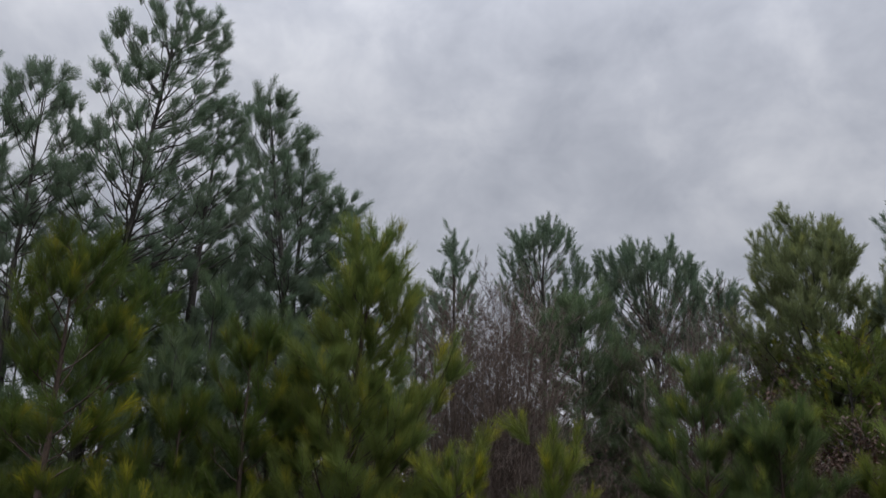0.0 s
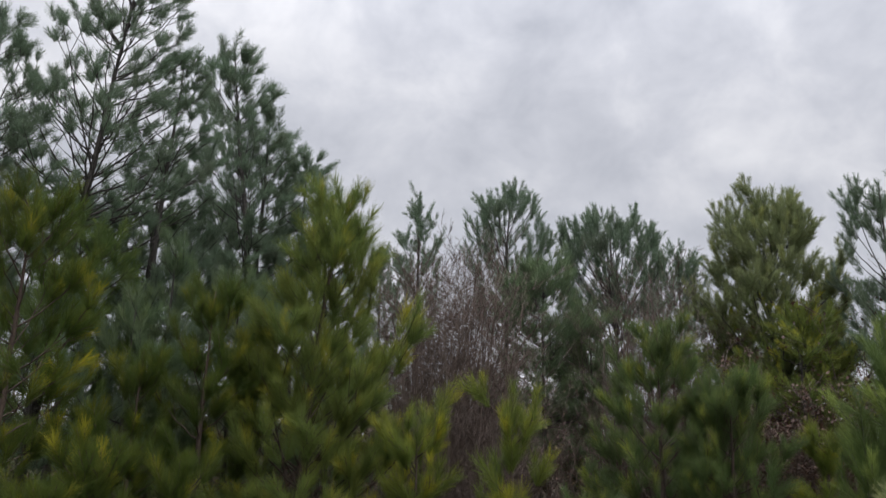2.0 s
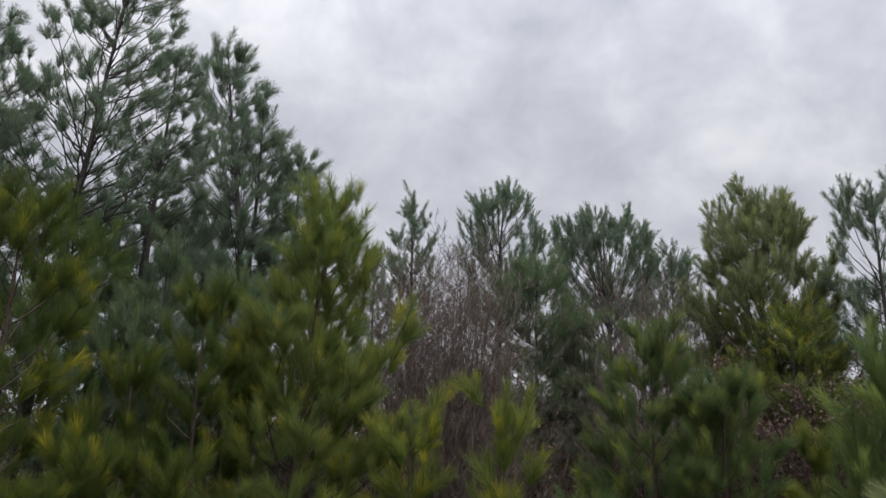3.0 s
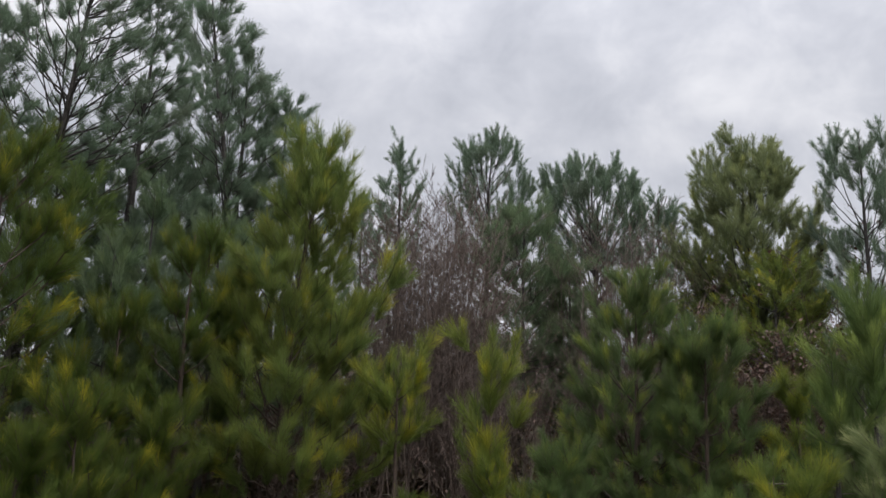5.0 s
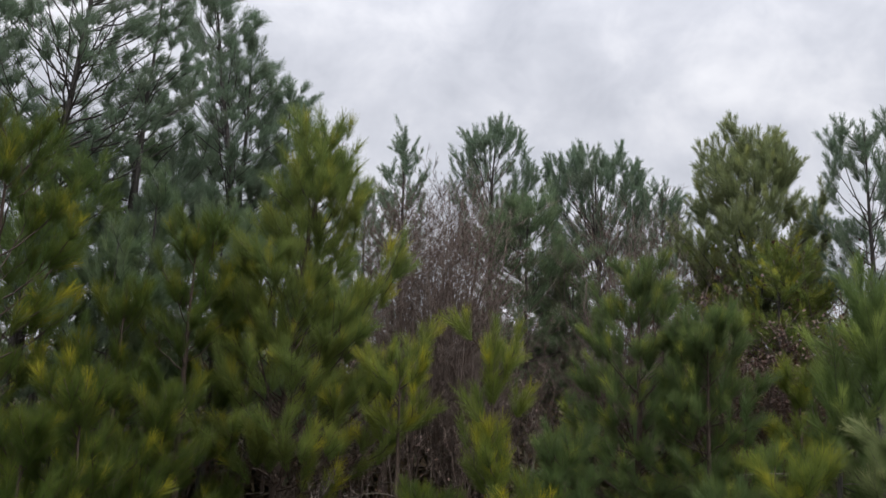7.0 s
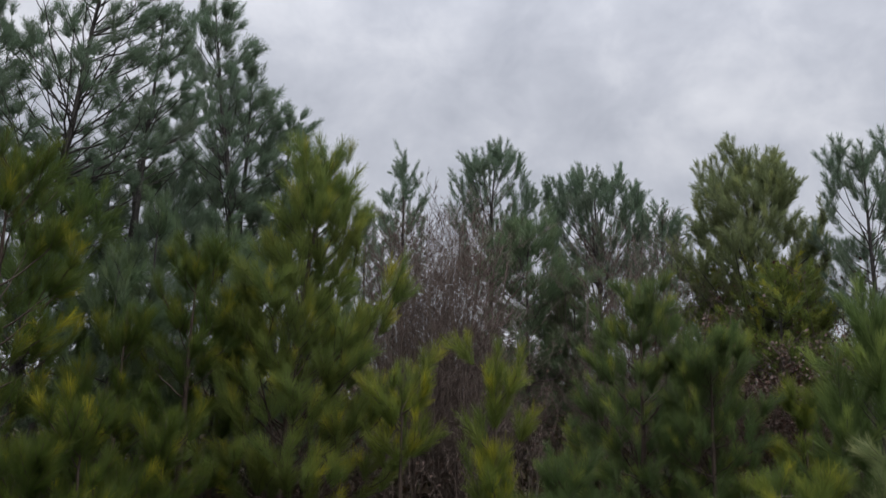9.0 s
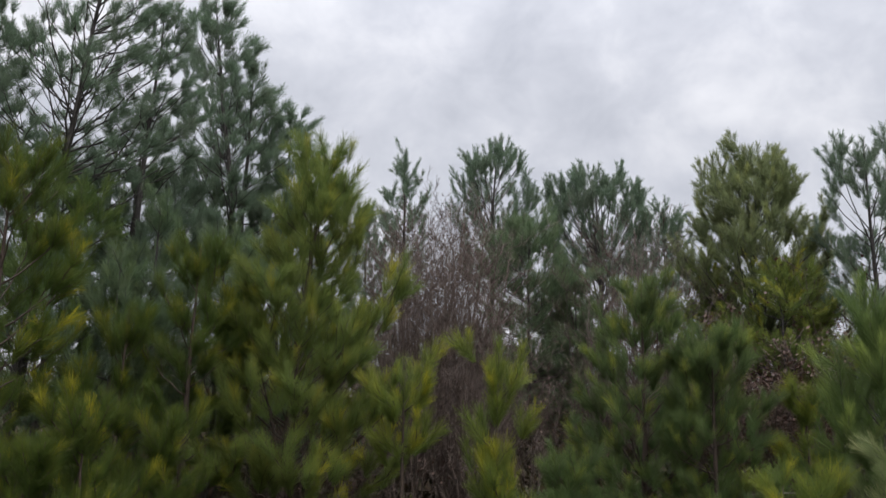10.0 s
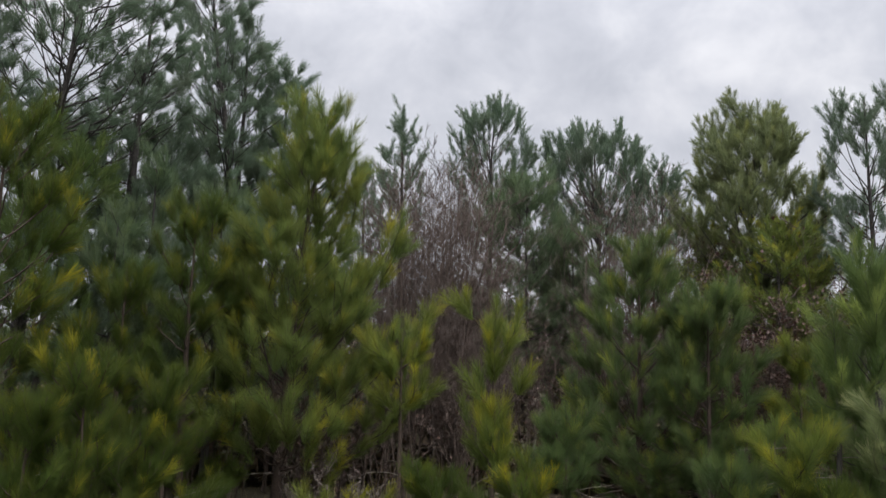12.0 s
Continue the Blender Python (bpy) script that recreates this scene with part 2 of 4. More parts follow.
def needles_mesh(name, rng, tips, dirs, sizes, young, kind, material):
    """All brushes of one branch. young: how fresh each brush is, 0 to 1."""
    a, b = frames_for(dirs)
    which = rng.integers(0, 7, len(tips))
    tris, tones = [], []
    for i in range(len(tips)):
        rot = np.stack([a[i], b[i], dirs[i]])
        shape, head = BRUSH[kind][which[i]]
        tris.append((shape * sizes[i]) @ rot + tips[i])
        tones.append(np.repeat((young[i] * (0.08 + 1.1 * head ** 1.4))[:, None], 3, axis=1))
    return triangles(name, np.concatenate(tris), material, np.clip(np.concatenate(tones), 0, 1))


def norm(v):
    return v / (np.linalg.norm(v, axis=-1, keepdims=True) + 1e-9)


def pine(spot, height, crown, top=(0.0, 0.0), colour="blue", kind="far", rise=(50, 20), whorl=0.34, per=7, fill=1.0,
         size=1.0, fresh=0.2, trunk=0.0, seed=0, label="", group="", up=0.6, bark=None, leafy=0.8, along=0.6, dead=0, open_below=0.0, full_top=0.0, wind=0.0, limbs=()):
    """A pine. spot: foot of the trunk; top: how far the tip leans from it; crown: (height, reach) from the tip down;
    rise: slope of the branches at the top and at the bottom of the crown, in degrees; fill: how many shoots a branch bears;
    open_below: height under which most branches have died off; wind: how far the shoots lean towards x;
    limbs: single strong branches as (height of the foot, x and y of the tip from the trunk, height of the tip, freshness); full_top: share of the crown, from the tip, that is rounded and dense."""
    rng = np.random.default_rng(seed + 100)
    root = new("pine_tree")
    root.location = (*spot, GROUND(*spot))
    tagged(root, label, "pine tree", group)
    bark = bark or (YOUNG_BARK if kind == "near" else PINE_BARK)
    z0 = root.location.z
    # the brushes reach past the ends of the wood
    hs = np.array([c[0] for c in crown]) - z0 - 0.26 * size
    rs = np.maximum(np.array([c[1] for c in crown]) - 0.11 * size, 0.04)
    h = height - z0 - 0.26 * size
    trunk = trunk or 0.011 * h + 0.012
    zs = np.linspace(-0.15, h, 14)
    wob = np.cumsum(rng.normal(0, 0.012, (14, 2)), axis=0)
    wob -= wob[0] + (wob[-1] - wob[0]) * np.linspace(0, 1, 14)[:, None]
    line = np.column_stack([np.outer((np.maximum(zs, 0) / h) ** 1.3, top) + wob * min(1, h / 6), zs])

    def on_trunk(z):
        return np.array([np.interp(z, zs, line[:, k]) for k in range(3)])

    w = Wood()
    w.limb(line, trunk * (1 - 0.93 * np.clip(zs / h, 0, 1)), 8)
    part("trunk", w.mesh("trunk", bark), root)
    mat = NEEDLES[colour]
    whorl *= size
    def grow(foot, tip, reach, level, fresh):
        """One branch from its foot on the trunk to its tip, with twigs and shoots."""
        n = int(min(13, 6 + 4 * reach))
        bend = foot + (tip - foot) * 0.55 - np.array([0, 0, 1.0]) * (0.16 * reach) + rng.normal(0, 0.03, 3) * reach
        pts = curve3(foot, bend, tip, n)
        pts[1:-1] += rng.normal(0, 0.012, (n - 2, 3)) * min(1, reach)
        length = np.linalg.norm(np.diff(pts, axis=0), axis=1).sum()
        thick = min(0.006 * length + 0.004, trunk * 0.5)
        w = Wood()
        first = w.limb(pts, np.linspace(thick, 0.003, n), 4)
        # twigs that turn upwards, each with a shoot at its end and shorter ones about it
        count = max(0 if length < 0.4 else 1, int(round(fill * (0.6 + 3.4 * length / size) + rng.uniform(-0.5, 0.5)))) if level else 0
        s = 1 - (0.15 + np.arange(count) + rng.random(count) * 0.7) / max(count, 1) * min(leafy, 0.4 + 0.35 * length)
        s = np.clip(s, 0.15, 0.97)
        i0 = np.clip(np.round(s * (n - 1)).astype(int), 1, n - 2)
        at = pts[i0]
        d = norm(pts[i0 + 1] - pts[i0])
        lat = np.cross(d, np.array([0, 0, 1.0]))
        lat = norm(lat + 1e-4) * np.where(np.arange(count) % 2 == 0, 1, -1)[:, None]
        blow = np.array([wind, 0, 0])
        go = norm(d * rng.uniform(0.6, 1.2, (count, 1)) * along + lat * rng.uniform(0.1, 0.75, (count, 1)) + np.array([0, 0, 1.0]) * rng.uniform(0.4, 1.2, (count, 1)) * up
                  + rng.normal(0, 0.12, (count, 3)) + blow)
        ln = size * rng.uniform(0.3, 0.55, count) * (0.75 + 0.8 * (1 - s) * min(1.6, length))
        stub = REACH[kind] * size
        tips, ways, sizes = [], [], []
        for q in range(count + 1):
            if q == count:
                end, way = tip, norm(norm(pts[-1] - pts[-2]) * (1.0 if level else 3.0) + np.array([0, 0, 0.5 * up]) + blow)
            else:
                way = go[q]
                mid = at[q] + (lat[q] * 0.5 + d[q] * 0.5) * ln[q] * 0.5
                end = mid + way * ln[q] * 0.6
                w.limb(curve3(at[q], mid, end, 4), (0.006, 0.005, 0.004, 0.003), 3, w.fork(first, 4, int(i0[q]), q))
            tips.append(end)
            ways.append(way)
            sizes.append(size * rng.uniform(0.85, 1.15))
            hub = end - way * stub
            side = norm(np.cross(way, rng.normal(0, 1, 3)))
            other = np.cross(way, side)
            more = rng.choice((0, 1, 2, 3), p=(0.25, 0.35, 0.28, 0.12)) if level else 4
            for j in range(more):
                turn_j = 6.283 * (j + rng.uniform(-0.2, 0.2)) / max(more, 2)
                way_j = norm(way + (side * math.cos(turn_j) + other * math.sin(turn_j)) * rng.uniform(0.4, 0.8) + np.array([0, 0, 0.25 * up]))
                # the leader stands clear of the shoots about its foot
                z_j = rng.uniform(0.68, 0.95) if level else rng.uniform(0.55, 0.8)
                root_j = hub + way * stub * (rng.uniform(-0.1, 0.3) if level else rng.uniform(-0.45, -0.1))
                if kind in ("near", "candle", "long"):
                    w.limb((root_j, root_j + way_j * stub * z_j), (0.004, 0.0025), 3)
                tips.append(root_j + way_j * stub * z_j)
                ways.append(way_j)
                sizes.append(size * z_j)
        tips, ways, sizes = np.array(tips), np.array(ways), np.array(sizes)
        total = len(tips)
        branch = part("branch", w.mesh("branch", bark), root)
        young = fresh * np.where(rng.random(total) < 0.2, rng.uniform(0.9, 1.5, total), rng.uniform(0.05, 0.42, total))
        young[count if count < total else 0] *= 1.3
        tagged(part("needles", needles_mesh("needles", rng, tips, ways, sizes, young, kind, mat), branch), kind="stuff")

    # young pines keep clear whorls, older crowns are mixed up
    loose = 0.16 if kind in ("near", "candle") else 0.5
    tall = hs[0] - hs[-1]
    z = hs[0] - 0.02
    turn = rng.random() * 6.28
    level = 0
    while z > hs[-1]:
        u = (hs[0] - z) / max(tall, 0.1)
        for k in range(per if level else 1):
            zt = z + rng.uniform(-1, 1) * loose * whorl if level else hs[0]
            az = turn + k * 6.283 / per + rng.normal(0, 0.25)
            reach = np.interp(-zt, -hs, rs) * (rng.uniform(0.84, 1.06) if rng.random() < 0.68 else rng.uniform(0.4, 0.84))
            slope = radians(rise[0] + (rise[1] - rise[0]) * min(1, u * 1.2) + rng.normal(0, 5))
            if level == 0:
                reach, slope = 0.02, radians(88)
            zb = max(zt - reach * math.tan(slope), 0.12 * h, zt - 0.45 * h) if level else h - 0.5
            foot = on_trunk(zb)
            out = np.array([math.cos(az), math.sin(az), 0.0])
            tip = on_trunk(min(zt, h)) * (1, 1, 0) + out * reach + np.array([0, 0, zt])
            if level and (reach < 0.06 or (zt + z0 < open_below and rng.random() < 0.5)):
                continue
            grow(foot, tip, reach, level, fresh)
        step = whorl * (0.4 if level == 0 else 0.6 if u < full_top else 1.0) * rng.uniform(0.85, 1.15)
        z -= step
        turn += 2.4
        level += 1
    for z_foot, x, y, z_tip, new_growth in limbs:
        foot = on_trunk(z_foot - z0)
        grow(foot, foot * (1, 1, 0) + np.array([x, y, z_tip - z0 - 0.2]), math.hypot(x, y), 1, new_growth)
    # bare dead twigs on the lower trunk
    for k in range(dead):
        zb = rng.uniform(0.25, 0.7) * hs[-1] + 0.2
        az = rng.random() * 6.28
        out = np.array([math.cos(az), math.sin(az), rng.uniform(-0.15, 0.35)])
        ln = rng.uniform(0.3, 0.9)
        w = Wood()
        a = on_trunk(zb)
        w.limb(curve3(a, a + out * ln * 0.5, a + out * ln - np.array([0, 0, 0.1]), 5), np.linspace(0.0045, 0.0018, 5), 4)
        part("dead_twig", w.mesh("dead_twig", STRAW), root, "bleached bare dead twig")
    return root


# ---- ground ----
def GROUND(x, y):
    return 0.12 * math.sin(x * 0.21 + 0.6) * math.cos(y * 0.17) + 0.05 * math.sin(x * 0.9) * math.sin(y * 0.8 + 1)


def ground_mesh():
    rings = [0.0] + [0.6 * 1.16 ** k for k in range(58)]
    verts, faces, sides = [(0, 0, GROUND(0, 0))], [], 72
    for r in rings[1:]:
        for k in range(sides):
            x, y = r * math.cos(k * 2 * math.pi / sides), r * math.sin(k * 2 * math.pi / sides)
            verts.append((x, y, GROUND(x, y) * min(1, 60 / r)))
    for k in range(sides):
        faces.append((0, 1 + k, 1 + (k + 1) % sides))
    for i in range(len(rings) - 2):
        a, b = 1 + i * sides, 1 + (i + 1) * sides
        for k in range(sides):
            q = (k + 1) % sides
            faces.append((a + k, b + k, b + q, a + q))
    return mesh_of("ground", verts, faces, soil, True)


tagged(new("ground", ground_mesh()), "brown leaf litter and dry grass on the ground", "ground", kind="structure")


# ---- bare broadleaf saplings ----
def bare_sapling(height, seed, bark, twigs=12, label="", group=""):
    rng = np.random.default_rng(seed)
    root = tagged(new("bare_sapling"), label, "bare sapling", group)
    zs = np.linspace(-0.1, height, 11)
    bow = rng.normal(0, 0.05, 2) * height
    wob = np.cumsum(rng.normal(0, 0.045, (11, 2)), axis=0)
    line = np.column_stack([np.outer((zs / height) ** 2, bow) + wob, zs])
    thick = 0.0032 * height + 0.004
    w = Wood()
    w.limb(line, thick * (1 - 0.85 * np.clip(zs / height, 0, 1)), 6)
    part("stem", w.mesh("stem", bark), root)
    for k in range(twigs):
        u = 0.22 + 0.75 * (k + rng.random()) / twigs
        a = np.array([np.interp(u * height, zs, line[:, j]) for j in range(3)])
        az = k * 2.4 + rng.normal(0, 0.4)
        ln = height * rng.uniform(0.2, 0.42) * (1.15 - 0.6 * u)
        out = np.array([math.cos(az), math.sin(az), 0.0])
        tip = a + out * ln * rng.uniform(0.4, 0.9) + np.array([0, 0, ln * rng.uniform(0.3, 0.9)])
        pts = curve3(a, a + out * ln * 0.4 + np.array([0, 0, ln * 0.25]), tip, 6)
        w = Wood()
        first = w.limb(pts, np.linspace(thick * 0.45 * (1.2 - u), 0.0022, 6), 4)
        for j in range(1, 6):
            for sgn in (1, -1):
                if rng.random() < 0.15:
                    continue
                az2 = az + sgn * rng.uniform(0.5, 1.3)
                l2 = ln * rng.uniform(0.15, 0.42)
                e = pts[j] + np.array([math.cos(az2) * 0.7, math.sin(az2) * 0.7, rng.uniform(0.1, 0.9)]) * l2
                k2 = w.limb((pts[j], (pts[j] + e) / 2 + rng.normal(0, 0.01, 3), e), (0.0056, 0.0046, 0.003), 3, w.fork(first, 4, j, j if sgn > 0 else j + 2))
                if rng.random() < 0.85:
                    m = (pts[j] + e) / 2
                    e2 = m + np.array([math.cos(az2 + 1) * 0.4, math.sin(az2 + 1) * 0.4, 0.7]) * l2 * 0.5
                    w.limb((m, e2), (0.0046, 0.003), 3, (k2, k2 + 1, k2 + 2))
        part("branch", w.mesh("branch", RED_TWIG if rng.random() < 0.75 else bark), root)
    return root


def leaves_on(rng, points, count, size, material, name, spread):
    """Small folded leaves, two triangles each, scattered about the twig points."""
    p = points[rng.integers(0, len(points), count)] + rng.normal(0, spread, (count, 3))
    d = norm(rng.normal(0, 1, (count, 3)) + np.array([0, 0, -0.5]))
    a, b = frames_for(d)
    s = size * rng.uniform(0.6, 1.3, count)[:, None]
    l, r = p + d * s * 0.45 + a * s * 0.34 + b * s * 0.1, p + d * s * 0.45 - a * s * 0.34 + b * s * 0.1
    tip = p + d * s
    verts = np.stack([p, l, tip, r], 1).reshape(-1, 3)
    faces = [(4 * i, 4 * i + 1, 4 * i + 2, 4 * i + 3) for i in range(count)]
    return mesh_of(name, verts, faces, material)


def shrub(spot, height, width, seed, bark, leaf, leaves, label, group="", stems=9, leaf_size=0.06, name="shrub"):
    rng = np.random.default_rng(seed)
    root = tagged(new(name), label, "shrub", group)
    root.location = (*spot, GROUND(*spot))
    for k in range(stems):
        az = k * 2.4 + rng.normal(0, 0.3)
        out = np.array([math.cos(az), math.sin(az), 0.0])
        reach = width * rng.uniform(0.15, 1.0)
        hh = height * rng.uniform(0.6, 1.0)
        foot = out * rng.uniform(0.02, 0.15) - np.array([0, 0, 0.05])
        pts = curve3(foot, out * reach * 0.35 + np.array([0, 0, hh * 0.6]), out * reach + np.array([0, 0, hh]), 8)
        pts[1:] += rng.normal(0, 0.02, (7, 3))
        w = Wood()
        first = w.limb(pts, np.linspace(0.006 + 0.003 * height, 0.0025, 8), 5)
        ends = [pts[5:]]
        for j in range(2, 8):
            for turn in range(3):
                az2 = rng.random() * 6.28
                l2 = rng.uniform(0.12, 0.32) * height * 0.5
                e = pts[j] + np.array([math.cos(az2) * 0.7, math.sin(az2) * 0.7, rng.uniform(0.0, 0.9)]) * l2
                m = (pts[j] + e) / 2 + rng.normal(0, 0.02, 3)
                k2 = w.limb((pts[j], m, e), (0.0045, 0.0035, 0.002), 3, w.fork(first, 5, j, 2 * turn))
                ends.append(np.array([m, e]))
                for _ in range(2):
                    e3 = m + norm(rng.normal(0, 1, 3) + np.array([0, 0, 0.5])) * l2 * 0.5
                    w.limb((m, e3), (0.003, 0.0018), 3, (k2, k2 + 1, k2 + 2))
                    ends.append(np.array([e3]))
        stem = part("stem", w.mesh("stem", bark), root)
        if leaves:
            tagged(part("leaves", leaves_on(rng, np.concatenate(ends), leaves // stems, leaf_size, leaf, "leaves", 0.05), stem), kind="stuff")
    return root


# ---- the trees ----
pine((0.20, 15.40), 7.05, ((7.05, 0.09), (6.77, 0.22), (6.29, 0.47), (5.82, 0.64), (5.23, 0.73), (4.43, 0.56)), (-0.07, 0.00), rise=(60, 40), per=6, seed=1, fill=0.7, up=1.0, along=0.7, size=1.12, leafy=0.5, label='grey-green pine with open crown in the row behind', group='pines of the row')
pine((1.92, 15.28), 7.10, ((7.12, 0.28), (6.93, 0.67), (6.66, 0.93), (6.12, 1.02), (5.53, 0.98), (4.72, 0.83), (4.15, 0.67)), (0.06, -0.01), rise=(62, 50), per=8, seed=2, fill=0.57, up=1.0, along=0.7, size=1.12, leafy=0.5, full_top=0.15, label='grey-green pine with open crown in the row behind', group='pines of the row')
pine((4.14, 14.83), 6.62, ((6.64, 0.5), (6.52, 0.87), (6.3, 1.07), (5.78, 1.2), (5.2, 1.16), (4.52, 0.83)), (-0.24, 0.06), rise=(65, 50), per=9, seed=3, fill=0.57, up=1.0, along=0.7, size=1.12, leafy=0.5, full_top=0.3, label='grey-green pine with open crown in the row behind', group='pines of the row', whorl=0.3)
pine((5.44, 15.26), 6.02, ((6.02, 0.18), (5.78, 0.42), (5.31, 0.61), (4.43, 0.68), (3.51, 0.7)), (0.00, 0.00), rise=(60, 35), seed=4, fill=0.71, up=1.0, along=0.7, size=1.12, leafy=0.5, label='grey-green pine with open crown in the row behind', group='pines of the row')
pine((5.34, 11.13), 5.86, ((5.86, 0.3), (5.7, 0.55), (5.38, 0.78), (5.03, 0.98), (4.63, 1.2), (4.2, 1.24), (3.74, 1.0), (2.9, 0.75)), (-0.07, 0.03), colour='olive', rise=(60, 42), per=9, seed=5, fill=0.46, fresh=0.5, up=1.0, along=0.7, size=1.05, leafy=0.5, full_top=0.3, label='olive-green round-topped pine with bare inner limbs', group='pines of the row', kind='long', whorl=0.3)
pine((6.27, 9.76), 5.58, ((5.58, 0.23), (5.43, 0.49), (5.11, 0.67), (4.64, 0.74), (4.18, 0.8), (3.57, 0.84), (2.82, 0.8)), (0.01, -0.01), rise=(60, 42), per=7, seed=6, fill=0.3, up=0.9, along=0.7, size=1.0, leafy=0.4, label='grey-green pine with open crown in the row behind', group='pines of the row', kind='long', whorl=0.42)
pine((7.32, 9.88), 5.21, ((5.21, 0.09), (4.58, 0.62), (3.64, 0.89), (2.57, 0.89)), (0.00, 0.00), rise=(60, 35), seed=7, fill=0.66, up=1.0, along=0.7, size=1.12, leafy=0.5, label='grey-green pine with open crown in the row behind', group='pines of the row')
pine((-0.69, 18.49), 6.53, ((6.53, 0.08), (5.9, 0.4), (4.94, 0.6), (3.32, 0.67)), (0.00, 0.00), rise=(55, 30), seed=8, per=6, fill=0.66, up=1.0, along=0.7, size=1.12, leafy=0.5, label='grey-green pine with open crown in the row behind', group='pines of the row')
pine((2.31, 13.20), 5.14, ((5.16, 0.29), (4.96, 0.6), (4.53, 0.85), (3.74, 1.08), (2.77, 1.21), (1.81, 1.06)), (0.00, 0.00), colour='green', rise=(50, 20), seed=10, per=9, fill=1.59, size=1.15, label='bushy mid-green pine standing in the thicket', group='pines in the thicket', kind='mid')
pine((3.13, 13.23), 4.28, ((4.28, 0.1), (3.98, 0.39), (3.39, 0.64), (2.61, 0.79), (1.65, 0.79)), (0.00, 0.00), colour='green', rise=(50, 20), seed=11, fill=1.68, fresh=0.6, size=1.15, label='bushy mid-green pine standing in the thicket', group='pines in the thicket', kind='mid')
pine((5.29, 10.21), 3.98, ((3.98, 0.12), (3.79, 0.54), (3.43, 0.91), (2.89, 1.08), (2.43, 0.83)), (0.00, 0.00), colour='gold', rise=(45, 20), seed=12, per=9, fill=1.2, fresh=0.75, size=1.15, label='olive-green bushy pine over rust brown shrubs', group='pines in the thicket')
pine((6.35, 11.6), 4.15, ((4.15, 0.1), (3.9, 0.5), (3.4, 0.85), (2.6, 1.0), (1.8, 0.9)), (0.00, 0.00), colour='olive', kind='mid', rise=(48, 22), seed=14, per=7, whorl=0.4, fill=0.8, fresh=0.4, size=1.15, label='olive-green bushy pine over rust brown shrubs', group='pines in the thicket')
pine((4.84, 11.31), 4.23, ((4.23, 0.09), (3.92, 0.36), (3.32, 0.58), (2.73, 0.44)), (0.00, 0.00), colour='gold', rise=(45, 20), seed=13, fill=0.98, fresh=0.75, size=1.15, label='olive-green bushy pine over rust brown shrubs', group='pines in the thicket')
pine((8.85, 24.45), 5.19, ((5.19, 0.19), (4.45, 0.56), (3.19, 1.01), (1.59, 1.24)), (0.00, 0.00), rise=(50, 20), seed=60, per=6, whorl=0.62, fill=0.56, size=1.25, colour='blue', label='low dark pine standing far back', group='low pines behind')
pine((6.13, 21.13), 5.35, ((5.35, 0.16), (4.71, 0.6), (3.62, 1.07), (2.23, 1.31)), (0.00, 0.00), rise=(50, 20), seed=61, per=6, whorl=0.62, fill=0.56, size=1.25, colour='green', label='low dark pine standing far back', group='low pines behind')
pine((4.85, 21.46), 5.42, ((5.42, 0.16), (4.78, 0.56), (3.67, 1.0), (2.26, 1.22)), (0.00, 0.00), rise=(50, 20), seed=62, per=6, whorl=0.62, fill=0.56, size=1.25, colour='blue', label='low dark pine standing far back', group='low pines behind')
pine((10.61, 23.74), 5.90, ((5.9, 0.19), (5.18, 0.75), (3.93, 1.35), (2.35, 1.65)), (0.00, 0.00), rise=(50, 20), seed=63, per=6, whorl=0.62, fill=0.56, size=1.25, colour='green', label='low dark pine standing far back', group='low pines behind')
pine((12.28, 21.78), 5.50, ((5.5, 0.18), (4.84, 0.72), (3.69, 1.3), (2.23, 1.59)), (0.00, 0.00), rise=(50, 20), seed=64, per=6, whorl=0.62, fill=0.56, size=1.25, colour='blue', label='low dark pine standing far back', group='low pines behind')
pine((-0.01, 26.00), 4.41, ((4.41, 0.19), (3.65, 0.56), (2.35, 1.01), (0.71, 1.24)), (0.00, 0.00), rise=(50, 20), seed=65, per=6, whorl=0.62, fill=0.56, size=1.25, colour='green', label='low dark pine standing far back', group='low pines behind')
pine((1.99, 27.93), 5.31, ((5.31, 0.2), (4.5, 0.71), (3.08, 1.27), (1.3, 1.56)), (0.00, 0.00), rise=(50, 20), seed=66, per=6, whorl=0.62, fill=0.56, size=1.25, colour='blue', label='low dark pine standing far back', group='low pines behind')
pine((5.58, 26.42), 5.88, ((5.88, 0.19), (5.09, 0.78), (3.73, 1.4), (2.01, 1.71)), (0.00, 0.00), rise=(50, 20), seed=67, per=6, whorl=0.62, fill=0.56, size=1.25, colour='green', label='low dark pine standing far back', group='low pines behind')
pine((-2.44, 24.88), 6.00, ((6.0, 0.18), (5.27, 0.72), (4.01, 1.3), (2.41, 1.59)), (0.00, 0.00), rise=(50, 20), seed=68, per=6, whorl=0.62, fill=0.56, size=1.25, colour='blue', label='low dark pine standing far back', group='low pines behind')
pine((-5.80, 20.18), 4.54, ((4.54, 0.15), (3.97, 0.83), (2.97, 1.5), (1.7, 1.83)), (0.00, 0.00), rise=(50, 20), seed=70, per=6, whorl=0.62, fill=0.56, size=1.25, colour='blue', label='low dark pine standing far back', group='low pines behind')
pine((-6.30, 12.40), 4.30, ((4.30, 0.15), (3.75, 0.8), (2.90, 1.1), (1.5, 1.3)), (0.00, 0.00), rise=(50, 20), seed=73, per=6, whorl=0.62, fill=0.60, size=1.25, colour='green', label='low dark pine standing far back', group='low pines behind')
